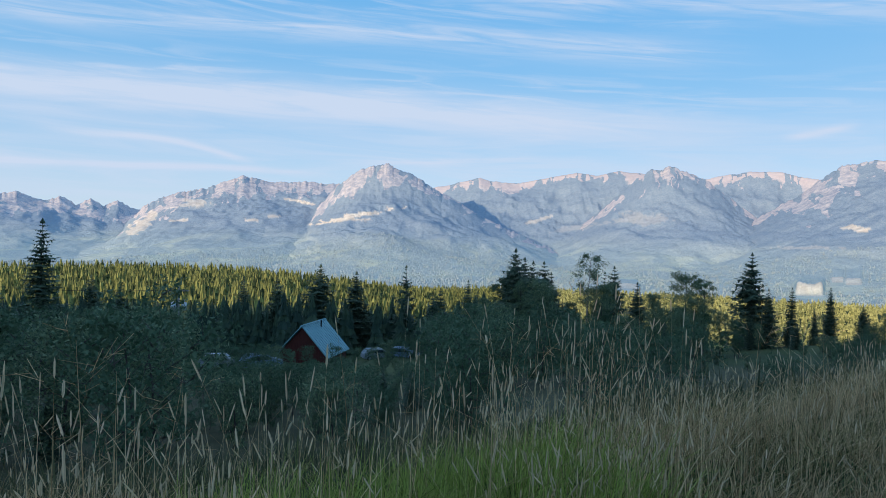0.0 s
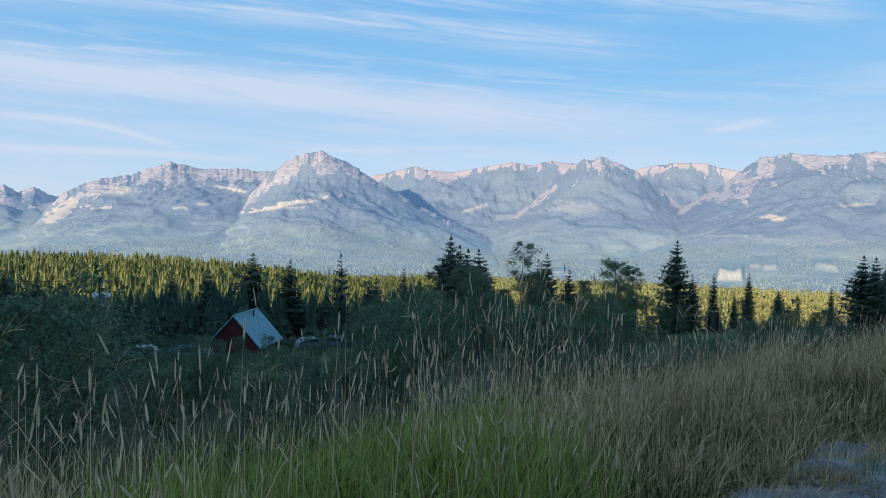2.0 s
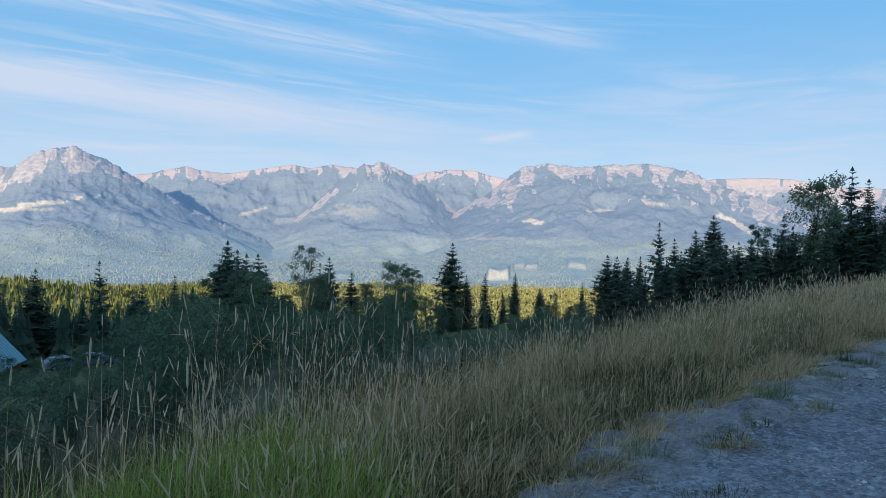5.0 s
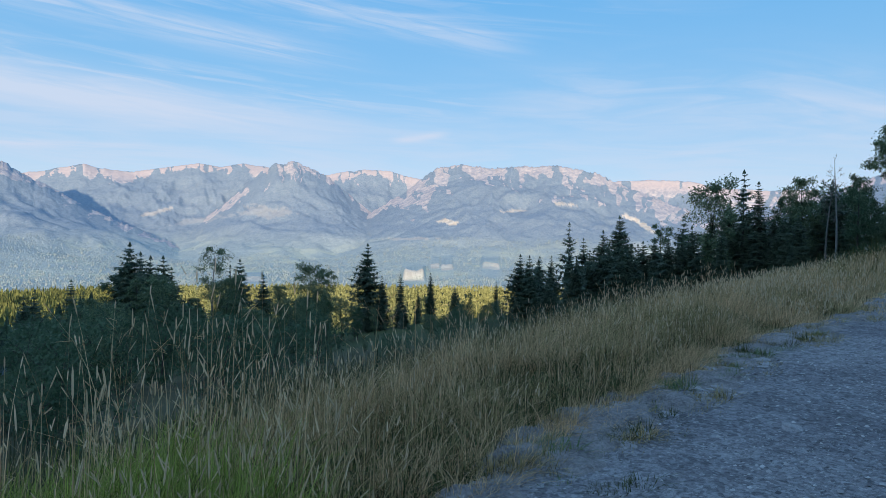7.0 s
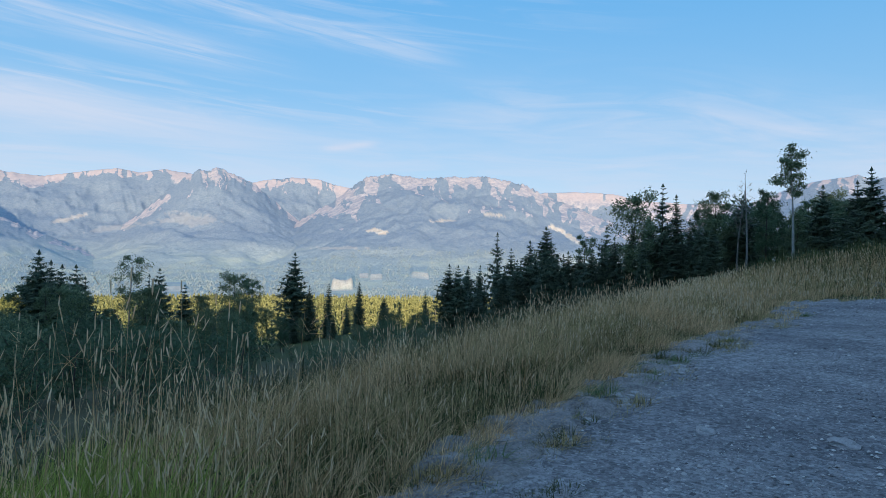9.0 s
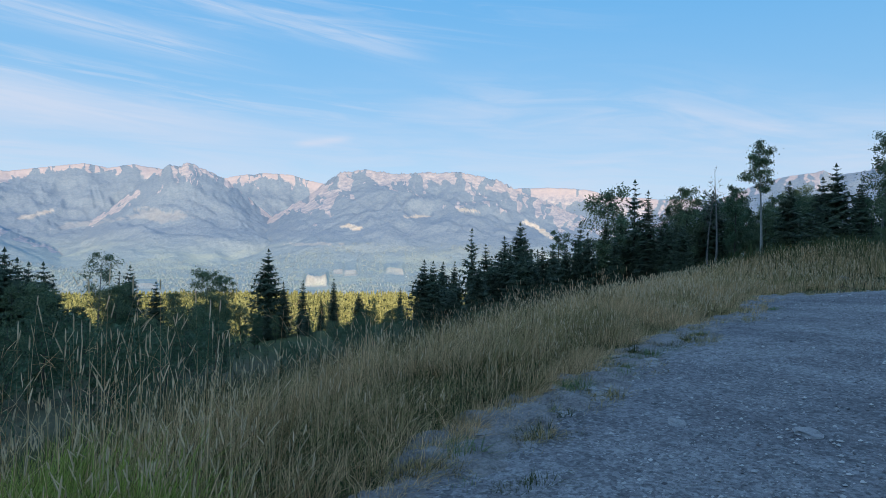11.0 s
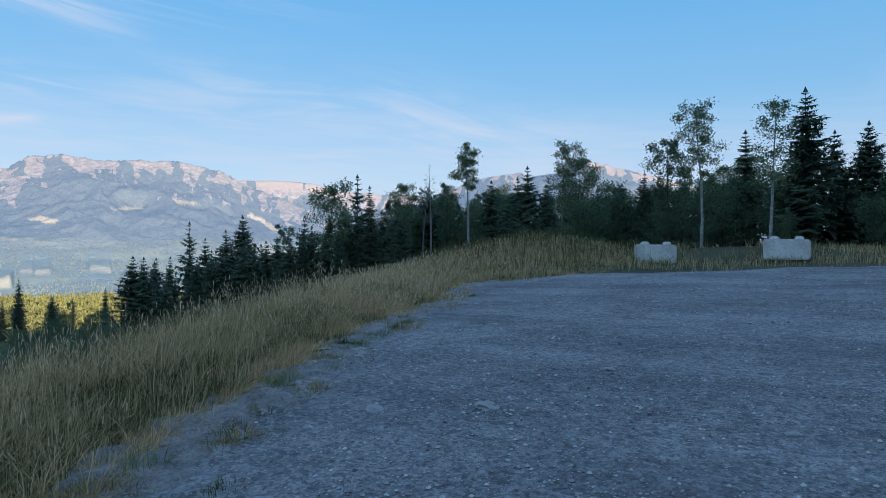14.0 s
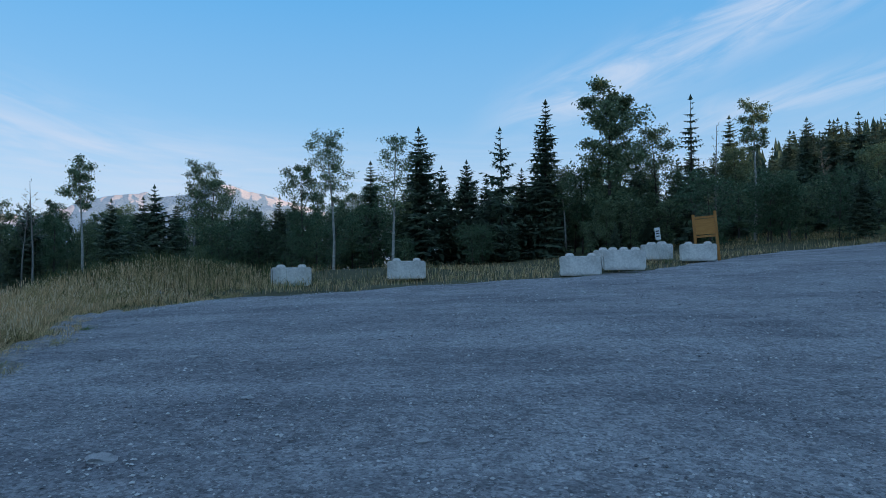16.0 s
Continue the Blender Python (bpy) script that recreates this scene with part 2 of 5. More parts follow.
# dark olive of weeds and tufts; below tall stems it paints their shade
GRASS_LOW = leafy("dark_and_shade_toned_grass", (0.030, 0.040, 0.014), (0.15, 0.165, 0.06), 0.35, per_thing=0.0)
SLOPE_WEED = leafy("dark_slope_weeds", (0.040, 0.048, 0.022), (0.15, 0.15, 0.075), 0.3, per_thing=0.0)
WEED = leafy("broad_weeds", (0.09, 0.15, 0.06), (0.22, 0.29, 0.12), 0.35, per_thing=0.0)
CONCRETE = plain("weathered_concrete", (0.46, 0.45, 0.43), (0.80, 0.78, 0.74), 1.6, 0.9, 0.5, 0.012)
BOARD = plain("varnished_plywood", (0.36, 0.15, 0.035), (0.50, 0.23, 0.06), 2.5, 0.55, 0.2, 0.004, (1, 1, 6))
POST_WOOD = plain("stained_timber", (0.30, 0.125, 0.03), (0.46, 0.21, 0.06), 3.0, 0.6, 0.3, 0.005, (6, 6, 0.6))
RED_BOARDS = plain("red_stained_boards", (0.07, 0.016, 0.014), (0.15, 0.034, 0.026), 1.5, 0.8, 0.3, 0.01, (6, 6, 0.5))
TEAL_ROOF = plain("teal_metal_roof", (0.16, 0.33, 0.36), (0.24, 0.43, 0.46), 0.8, 0.45, 0.1, 0.005)
POLE_WOOD = plain("grey_pole_wood", (0.20, 0.19, 0.18), (0.34, 0.33, 0.31), 2, 0.9, 0.4, 0.01, (4, 4, 0.4))
GALV = plain("galvanised_steel", (0.42, 0.45, 0.47), (0.60, 0.62, 0.64), 4, 0.4, 0.1, 0.003, metal=0.5)
PANEL_WHITE = plain("white_paint", (0.62, 0.63, 0.64), (0.80, 0.81, 0.82), 2, 0.4, 0.1, 0.003)
PAINT_BLUE = plain("faded_blue_paint", (0.14, 0.22, 0.34), (0.22, 0.31, 0.43), 2, 0.4, 0.1, 0.003)
CAR_GREY = plain("dull_grey_paint", (0.24, 0.27, 0.31), (0.36, 0.39, 0.43), 2, 0.4, 0.1, 0.003)
RUBBER = plain("black_rubber", (0.02, 0.02, 0.02), (0.04, 0.04, 0.04), 6, 0.9, 0.2, 0.004)
DARK_GLASS = plain("dark_window_glass", (0.03, 0.035, 0.04), (0.05, 0.055, 0.06), 2, 0.1, 0.0, 0.001)
# takes the far slopes' tones, so distance haze is in the needle colour
VALLEY_WOOD = leafy("haze_toned_far_conifers", tuple(0.80 * v for v in HAZED_FOREST_DARK), tuple(0.88 * v for v in HAZED_FOREST_LIGHT), 0.2, per_thing=0.0)
PEBBLE = leafy("pebble_grey", (0.09, 0.09, 0.10), (0.62, 0.61, 0.60), 0.0, per_thing=0.0)
DIRT = plain("pale_dusty_dirt", (0.13, 0.125, 0.125), (0.42, 0.40, 0.39), 5.0, 0.95, 0.9, 0.04, local=False)
STONE = plain("pale_limestone", (0.28, 0.28, 0.30), (0.50, 0.50, 0.50), 8, 0.9, 0.6, 0.01)
TAN_EARTH = plain("bare_tan_earth", (0.58, 0.52, 0.45), (0.76, 0.69, 0.61), 0.02, 0.95, 0.3, 1.0, local=False)
TAN_GRASS = plain("dry_open_slope", (0.36, 0.34, 0.34), (0.47, 0.42, 0.40), 0.02, 0.95, 0.3, 1.0, local=False)


def soil():
    s = Shade("grassy_soil", 0.95)
    c = s.mix(s.step(s.noise(0.5, 5), 0.35, 0.65), (0.055, 0.050, 0.025), (0.12, 0.105, 0.055))
    c = s.mix(s.step(s.noise(14, 4), 0.35, 0.7), c, (0.06, 0.065, 0.03))
    # under the far woods the floor is green
    dist = s.t.nodes.new("ShaderNodeVectorMath")
    dist.operation = "LENGTH"
    s.t.links.new(s.pos, dist.inputs[0])
    wood = s.mix(s.step(s.noise(0.03, 5), 0.3, 0.7), (0.035, 0.055, 0.018), (0.085, 0.105, 0.030))
    c = s.mix(s.step(dist.outputs["Value"], 40, 60), c, wood)
    return s.colour(c).bump(s.noise(20, 5), 0.6, 0.04).mat


def gravel():
    s = Shade("packed_gravel", 0.92)
    big = s.step(s.noise(0.3, 6, 0.65), 0.35, 0.66)
    track = s.step(s.noise(0.8, 5, 0.6, (1.5, 0.25, 1), warp=0.4), 0.40, 0.64)
    c = s.mix(big, (0.22, 0.22, 0.235), (0.385, 0.385, 0.395))
    c = s.mix(s.math("MULTIPLY", track, 0.32), c, (0.56, 0.565, 0.58))
    mid = s.noise(6.0, 6, 0.72, warp=0.3)
    fine_ = s.noise(38, 5, 0.75)
    clod = s.step(s.noise(1.4, 6, 0.7, (0.6, 1.3, 1), warp=0.5), 0.60, 0.42)
    c = s.mix(s.math("MULTIPLY", s.step(mid, 0.60, 0.38), s.math("MULTIPLY_ADD", clod, 0.45, 0.12)), c, s.mix(0.75, c, (0.09, 0.09, 0.10)))
    c = s.mix(s.step(fine_, 0.56, 0.36), c, s.mix(0.6, c, (0.07, 0.07, 0.08)))
    grit = s.cells(28, "Color")
    c = s.mix(0.8, c, s.mix(1.0, c, s.mix(grit, (0.45, 0.45, 0.46), (1.5, 1.5, 1.5)), "MULTIPLY"))
    peb = s.cells(34)
    col = s.cells(34, "Color")
    sel = s.math("MULTIPLY", s.step(peb, 0.36, 0.22), s.step(col, 0.66, 0.76))
    c = s.mix(s.math("MULTIPLY", sel, 0.75), c, (0.62, 0.61, 0.60))
    h = s.math("ADD", s.math("MULTIPLY", fine_, 0.6), s.math("ADD", s.math("MULTIPLY", mid, 1.5), s.math("MULTIPLY", sel, 0.5)))
    return s.colour(c).bump(h, 1.0, 0.035).mat


def mountain():
    s = Shade("hazed_limestone_slopes", 0.95, 0.1)
    xyz = s.t.nodes.new("ShaderNodeSeparateXYZ")
    s.t.links.new(s.pos, xyz.inputs[0])
    z = xyz.outputs[2]
    cover = s.t.nodes.new("ShaderNodeAttribute")
    cover.attribute_name = "bare"
    warm = s.t.nodes.new("ShaderNodeAttribute")
    warm.attribute_name = "warm"
    fine_ = s.noise(0.035, 7, 0.68)
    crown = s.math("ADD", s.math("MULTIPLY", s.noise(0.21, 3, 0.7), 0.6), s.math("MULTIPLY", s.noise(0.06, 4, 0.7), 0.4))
    forest = s.mix(s.step(crown, 0.36, 0.64), HAZED_FOREST_DARK, HAZED_FOREST_LIGHT)
    forest = s.mix(s.step(s.noise(0.005, 6, 0.6, warp=0.6), 0.46, 0.68), forest, HAZED_MEADOW)
    upper = s.mix(s.step(crown, 0.36, 0.64), HAZED_UPPER_DARK, HAZED_UPPER_LIGHT)
    # haze in the tone: paler near the valley floor, bluer higher up
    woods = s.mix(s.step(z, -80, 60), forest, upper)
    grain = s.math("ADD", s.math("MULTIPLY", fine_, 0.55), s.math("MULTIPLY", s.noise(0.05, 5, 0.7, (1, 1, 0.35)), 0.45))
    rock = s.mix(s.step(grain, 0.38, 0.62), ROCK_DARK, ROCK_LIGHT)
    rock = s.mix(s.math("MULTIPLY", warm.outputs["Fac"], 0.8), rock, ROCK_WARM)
    edge = s.math("ADD", cover.outputs["Fac"], s.math("MULTIPLY_ADD", fine_, 1.1, -0.62))
    c = s.mix(s.step(edge, 0.42, 0.60), woods, rock)
    pale = s.t.nodes.new("ShaderNodeAttribute")
    pale.attribute_name = "pale"
    c = s.mix(pale.outputs["Fac"], c, s.mix(s.step(fine_, 0.35, 0.65), (0.80, 0.66, 0.52), (0.98, 0.86, 0.72)))
    return s.colour(c).bump(s.math("ADD", s.math("MULTIPLY", crown, 0.4), fine_), 0.8, 9).mat


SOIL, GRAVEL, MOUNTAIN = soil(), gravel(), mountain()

# ---- land forms ----


def lattice(ix, iy, seed):
    h = (ix.astype(np.int64) * 374761393 + iy.astype(np.int64) * 668265263 + seed * 144665) & 0xFFFFFFFF
    h = ((h ^ (h >> 13)) * 1274126177) & 0xFFFFFFFF
    return ((h ^ (h >> 16)) & 0xFFFF) / 65535.0


def bumps(x, y, seed=0):
    """Smooth noise from 0 to 1."""
    ix, iy = np.floor(x), np.floor(y)
    fx, fy = x - ix, y - iy
    fx, fy = fx * fx * (3 - 2 * fx), fy * fy * (3 - 2 * fy)
    a, b = lattice(ix, iy, seed), lattice(ix + 1, iy, seed)
    c, d = lattice(ix, iy + 1, seed), lattice(ix + 1, iy + 1, seed)
    return (a * (1 - fx) + b * fx) * (1 - fy) + (c * (1 - fx) + d * fx) * fy


def rough(x, y, seed=0, octaves=5, ridged=False):
    total, amp, norm = 0.0, 1.0, 0.0
    for k in range(octaves):
        n = bumps(x * 2.0 ** k + 17.3 * k, y * 2.0 ** k - 9.1 * k, seed + k)
        total = total + amp * (1 - np.abs(2 * n - 1) if ridged else n)
        norm += amp
        amp *= 0.5
    return total / norm


def blend(v, lo, hi):
    u = np.clip((v - lo) / (hi - lo), 0, 1)
    return u * u * (3 - 2 * u)


def lot_edge(x):
    """y of the gravel's edge towards the valley."""
    return np.interp(x, [-30, -6, 0, 2.2, 3, 4.4, 5.2, 6.5, 8, 10, 12.2, 13.6, 15.5, 17.5, 19, 21, 40], [-14, -1.2, 1.75, 3.5, 4.1, 4.55, 4.85, 5.55, 6.05, 6.6, 7.2, 8.0, 8.9, 8.6, 8.0, 7.2, 7.0])


def crest(x):
    """y where the bank begins to fall."""
    return np.interp(x, [-60, -15, -2, 1, 3.6, 11, 21, 28, 40, 70], [-20, -6.0, 1.3, 3.0, 4.7, 8.9, 13.3, 17, 24, 40])


def lot_far(y):
    """x of the gravel's far edge."""
    return np.interp(y, [-60, -21, -13.6, -7, -3.6, 0, 2.7, 5.4, 7.3, 10.5], [44, 36, 33, 26.8, 24.9, 24.4, 23.4, 22.0, 20.5, 18])


def land(x, y):
    """The height of the ground at x, y (arrays)."""
    x, y = np.asarray(x, float), np.asarray(y, float)
    r = np.hypot(x, y)
    az = np.degrees(np.arctan2(x, y))
    lot = 0.0016 * np.clip(x, 0, 130) * (22 - np.clip(y, -110, 22))
    mound = 0.98 * np.exp(-(((x - 27.3) / 5.2) ** 2 + ((y - 12.0) / 3.8) ** 2))
    mound = np.maximum(mound, 0.55 * np.exp(-((x - 31.0) / 2.2) ** 2) * blend(y, -2, 3) * blend(-y, -15, -9))
    s = np.maximum((y - crest(x)) / 1.14, 0)
    fall = 0.155 * s + 1.9 * blend(s, 1.0, 14)
    near = lot + mound - fall
    leftward = blend(-az, -10, 26)
    low = np.interp(r, [0, 90, 250, 500, 720, 1100, 1190, 1300], [0, -16, -33, -38, -38, -100, -103, -125]) * leftward
    low = low + np.interp(r, [0, 90, 220, 450, 700, 950, 1190, 1300], [0, -16, -38, -62, -74, -80, -83, -125]) * (1 - leftward)
    far = blend(r, 85, 170) * (1 - blend(az, 54, 68)) * blend(az, -140, -95)
    z = near * (1 - far) + low * far
    # the wooded hill behind, which keeps the evening sun off the lot
    d = x * math.sin(radians(30)) + y * math.cos(radians(30))
    side = x * math.cos(radians(30)) - y * math.sin(radians(30))
    hill = np.interp(side, [-900, -450, -200, 0, 44, 60, 300], [34, 36, 42, 47, 47, 35, 34]) * np.exp(-((d + 200) / 75.0) ** 2)
    z = z + hill * blend(-d, 30, 110)
    return z + 0.05 * (bumps(x * 0.7, y * 0.7, 5) - 0.5) * blend(r, 3, 12) + 1.5 * (rough(x * 0.02, y * 0.02, 9) - 0.5) * blend(r, 60, 200)


def ground_z(x, y):
    return float(land(np.array([x]), np.array([y]))[0])


def mesh_from(name, verts, faces, material, smooth=True):
    me = bpy.data.meshes.new(name)
    verts, faces = np.asarray(verts, np.float32), np.asarray(faces, np.int32)
    k = faces.shape[1]
    me.vertices.add(len(verts))
    me.vertices.foreach_set("co", verts.ravel())
    me.loops.add(faces.size)
    me.loops.foreach_set("vertex_index", faces.ravel())
    me.polygons.add(len(faces))
    me.polygons.foreach_set("loop_start", np.arange(0, faces.size, k, dtype=np.int32))
    me.polygons.foreach_set("loop_total", np.full(len(faces), k, np.int32))
    me.polygons.foreach_set("use_smooth", np.full(len(faces), smooth))
    me.update(calc_edges=True)
    me.materials.append(material)
    return me


def grid_faces(rows, cols, wrap=False):
    i, j = np.meshgrid(np.arange(rows - 1), np.arange(cols if wrap else cols - 1), indexing="ij")
    jn = (j + 1) % cols
    return np.stack([i * cols + j, i * cols + jn, (i + 1) * cols + jn, (i + 1) * cols + j], -1).reshape(-1, 4)[:, ::-1]


def polar(radii, az):
    rr, aa = np.meshgrid(radii, np.radians(az), indexing="ij")
    return rr * np.sin(aa), rr * np.cos(aa)


radii = np.concatenate([[0.01], np.geomspace(0.4, 1500, 150), [2500, 4500]])
gx, gy = polar(radii, np.arange(-180, 180, 0.8))
gz = land(gx, gy)
# a few centimetres lower under the gravel sheet
under = (gy < lot_edge(gx) - 0.6) & (gx < lot_far(gy) - 0.6) & (gx > -24) & (gy > -38)
gz = gz - np.where(under, 0.12, 0)
ground = new("ground", mesh_from("ground", np.stack([gx, gy, gz], -1).reshape(-1, 3), grid_faces(*gx.shape, wrap=True), SOIL))
tagged(ground, "dry grassy bank falling to dark wooded valley ground", "ground", kind="structure")

# gravel lot: a sheet with a ragged outer edge
az = np.arange(-180, 180, 0.4)
probe = np.linspace(0.1, 60, 1200)
px, py = polar(probe, az)
inside = (py < lot_edge(px)) & (px < lot_far(py)) & (px > -25) & (py > -40)
reach = probe[np.argmin(inside, axis=0)]
reach = reach * (1 + 0.05 * (rough(az * 0.35, az * 0 + 3.0, 21, 4) - 0.5)) + 0.35 + 0.3 * (rough(az * 0.25, az * 0 + 8.0, 4, 3) - 0.5)
frac = np.concatenate([[0.0], np.linspace(0.03, 1, 80) ** 1.6])
lx, ly = frac[:, None] * reach * np.sin(np.radians(az)), frac[:, None] * reach * np.cos(np.radians(az))
lz = land(lx, ly) + 0.035 + 0.03 * (rough(lx * 1.3, ly * 1.3, 31) - 0.5) - 0.05 * blend(frac, 0.94, 1.0)[:, None]
lot = new("gravel_lot", mesh_from("gravel_lot", np.stack([lx, ly, lz], -1).reshape(-1, 3), grid_faces(*lx.shape, wrap=True), GRAVEL))
tagged(lot, "packed grey gravel parking lot with pale worn tracks", "gravel", kind="structure")

# pale worn dirt between the grass and the gravel, lumpy and broken
ex = np.linspace(1.2, 17, 420)
ev = np.linspace(-1, 1, 26)
ew = 0.30 + 0.42 * rough(ex * 0.9, ex * 0 + 2, 61, 3) * blend(ex, 16, 5)
wx = ex[None] + 0 * ev[:, None]
wy = lot_edge(ex)[None] - 0.18 + ev[:, None] * ew[None]
lump = rough(wx * 3.2, wy * 3.2, 63, 4) - 0.5
wz = land(wx, wy) + 0.035 + 0.17 * lump + 0.02 - 0.075 * np.abs(ev[:, None]) ** 3
dirt = new("dirt_verge", mesh_from("dirt_verge", np.stack([wx, wy, wz], -1).reshape(-1, 3), grid_faces(*wx.shape)[:, ::-1], DIRT))
tagged(dirt, "pale lumpy worn dirt along the gravel's edge", "dirt", kind="structure")

# ---- mountains across the valley: ridges by bearing and angle of rise ----
RANGE_A = [(-62, 2.4), (-50, 2.9), (-44, 2.5), (-38.5, 2.9), (-36.4, 2.55), (-35.5, 2.75), (-34.5, 2.3), (-33.6, 2.2), (-32.7, 2.55), (-31.7, 2.0), (-30.7, 2.45), (-29.9, 1.9), (-28.9, 2.45), (-28.0, 1.85), (-24, 1.2), (-18, 0)]
RANGE_B = [(-31, -1.5), (-28.6, 0.3), (-27.1, 2.0), (-25.2, 3.1), (-22.5, 3.7), (-19.7, 4.85), (-17.5, 4.4), (-14.5, 4.55), (-11.9, 4.5), (-9, 4.2), (-3, 1.5)]
RANGE_C = [(-17, -0.5), (-14, 2.0), (-12.2, 4.2), (-11, 5.2), (-10.1, 5.76), (-8, 6.35), (-5.8, 5.45), (-2.9, 3.8), (0.5, 1.9), (3.9, 0.4), (7.2, -0.9), (9.5, -2)]
RANGE_D = [(-9, 3), (-3.6, 4.5), (-2.4, 4.75), (0, 5.35), (0.9, 5.05), (3.3, 4.95), (8, 5.9), (9.8, 5.65), (11.6, 6.05), (13.7, 5.75), (18, 5.4), (21.4, 5.9), (23.4, 5.9), (24.9, 5.45), (30, 4.4), (38, 4)]
RANGE_E = [(5, -1.2), (9, 1.9), (12, 4.6), (13.3, 5.5), (14.0, 6.2), (14.6, 6.05), (15.3, 6.4), (16.2, 6.1), (17.1, 5.75), (18.2, 5.3), (20.5, 3.4), (23, 1.5), (26, -1)]
RANGE_F = [(18, -0.5), (21, 1.6), (22.5, 2.7), (24.9, 4.2), (26.3, 5.3), (27.2, 6.1), (29.3, 6.5), (31.9, 6.15), (34.6, 6.35), (37.8, 6.45), (40.8, 5.75), (42.5, 4.95), (45, 3.9), (47.7, 2.9), (52, 0.8), (56, -1.5)]
RANGE_G = [(36, 4.2), (42.5, 5.15), (45.3, 5.2), (48, 5.1), (50.4, 4.5), (53.7, 4.3), (60, 4.2), (68, 3)]
RANGE_H = [(52, 1.5), (58, 4), (61.4, 5.4), (63.2, 5.85), (65.6, 6.2), (66.4, 5.8), (68.5, 6.1), (70.4, 7.1), (72, 6.95), (73.2, 6.5), (75.1, 6.15), (77.3, 5.4), (82, 4.3), (90, 3.6), (115, 3), (140, 2)]
# ridge line, its distance, the width of its front, where bare rock begins, how warm its top is, how broken the tree line is
RANGES = [(RANGE_A, 4200, 1500, 0.62, 0.3, 0.30), (RANGE_B, 3750, 1750, 0.72, 0.3, 0.42), (RANGE_C, 3250, 1500, 0.80, 0.1, 0.42), (RANGE_D, 4150, 1400, 0.84, 1.0, 0.22),
          (RANGE_E, 3600, 1550, 0.86, 0.3, 0.34), (RANGE_F, 3450, 1700, 0.76, 0.2, 0.75), (RANGE_G, 4300, 1200, 0.72, 1.0, 0.3), (RANGE_H, 3800, 1700, 0.88, 1.0, 0.4)]
VALLEY = -100.0


def peaks(x, y, cover=False):
    """Height of the far country; with cover, also how bare and how warm-coloured it is."""
    r, a = np.hypot(x, y), np.degrees(np.arctan2(x, y))
    z = np.full(r.shape, VALLEY)
    bare, warm = np.zeros(r.shape), np.zeros(r.shape)
    wob = rough(x * 0.003, y * 0.003, 51, 4)
    for n, (pts, far, wide, open_, tint, loose_) in enumerate(RANGES):
        line = lambda q: np.interp(q, [p[0] for p in pts], [p[1] for p in pts], left=-2.0, right=-2.0)  # noqa: E731
        # the sky line is sharp; further down the face its notches smooth out and wander
        down = np.clip((far - r) / wide, 0, 1)
        aw = a + 9.0 * down * (wob - 0.5)
        even = sum(line(aw + q) for q in (-3.2, -1.6, 0.0, 1.6, 3.2)) / 5
        crisp = (1 - blend(down, 0.0, 0.28))
        rise = line(aw) * crisp + np.minimum(even, line(aw) + 1.0) * (1 - crisp)
        craggy = 1.0 - 0.7 * (tint > 0.9)
        jag = 9 * (rough(a * 1.6, a * 0 + n, 60 + n, 4) - 0.5) + craggy * 16 * (rough(a * 4.5, a * 0 + n, 160 + n, 3, ridged=True) - 0.62)
        top = far * np.tan(np.radians(rise)) + 1.4
        u = np.clip((far - r + 260 * (wob - 0.5) * np.minimum(1, np.abs(far - r) / 300)) / wide, -0.6, 1)
        front = np.where(u >= 0, 1.0 - np.clip(u, 0, 1), 1 + u * 1.3)
        body = np.clip(front, 0, 1) ** np.where(u >= 0, 1.75, 1.0)
        lift = np.maximum(top - VALLEY, 0)
        # spurs run down and aslant to the valley, with gullies that branch between them
        across = a * far / 57.3
        turn_ = radians(28 if n % 2 else -24)
        sx0, sy0 = x * math.cos(turn_) - y * math.sin(turn_), x * math.sin(turn_) + y * math.cos(turn_)
        spur = rough(sx0 / 300.0 + 3 * n + 1.1 * wob, sy0 / 520.0 - 0.9 * wob, 70 + n, 5, ridged=True) - 0.62
        gash = rough(sx0 / 105.0 + 1.3 * wob, sy0 / 170.0 + n + wob, 75 + n, 4, ridged=True) - 0.62
        crag = rough(x / 42.0, y / 60.0, 80 + n, 4, ridged=True) - 0.6
        swell = np.clip(5 * u * (1 - u), 0, 1) * (u > 0)
        rockiness = np.clip(1.5 - u * 2.6, 0, 1)
        h = VALLEY + lift * body + lift * swell * (0.15 * spur * np.clip(body * 2.2, 0.12, 1) + 0.045 * gash * np.clip(1.25 - u * 1.2, 0.15, 1) + 0.035 * crag * rockiness)
        h = h + jag * np.clip(body, 0, 1) ** 9
        h = np.where(u > -0.6, h, VALLEY)
        ahead = h > z
        z = np.where(ahead, h, z)
        if cover:
            rel = (h - VALLEY) / np.maximum(lift, 1)
            patchy = rough(x / 150.0 + 2 * wob, y / 200.0, 33 + n, 4)
            streak_ = rough(across / 30.0 + 5.0 * (wob - 0.5), r / 190.0 + 2 * wob, 233 + n, 4)
            here = blend(rel + loose_ * (patchy - 0.5) + 0.9 * loose_ * (streak_ - 0.5), open_ - 0.03, open_ + 0.13)
            here = here * (0.35 + 0.65 * blend(streak_ + 0.5 * gash, 0.30, 0.52))
            chute = rough(across / 36.0 + 6.0 * (wob - 0.5), r / 600.0, 333 + n, 3, ridged=True)
            here = np.maximum(here, 0.9 * blend(chute, 0.84, 0.91) * blend(rel, open_ - 0.16, open_ - 0.02) * blend(patchy, 0.35, 0.5))
            bare = np.where(ahead, here, bare)
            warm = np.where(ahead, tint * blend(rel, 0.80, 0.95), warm)
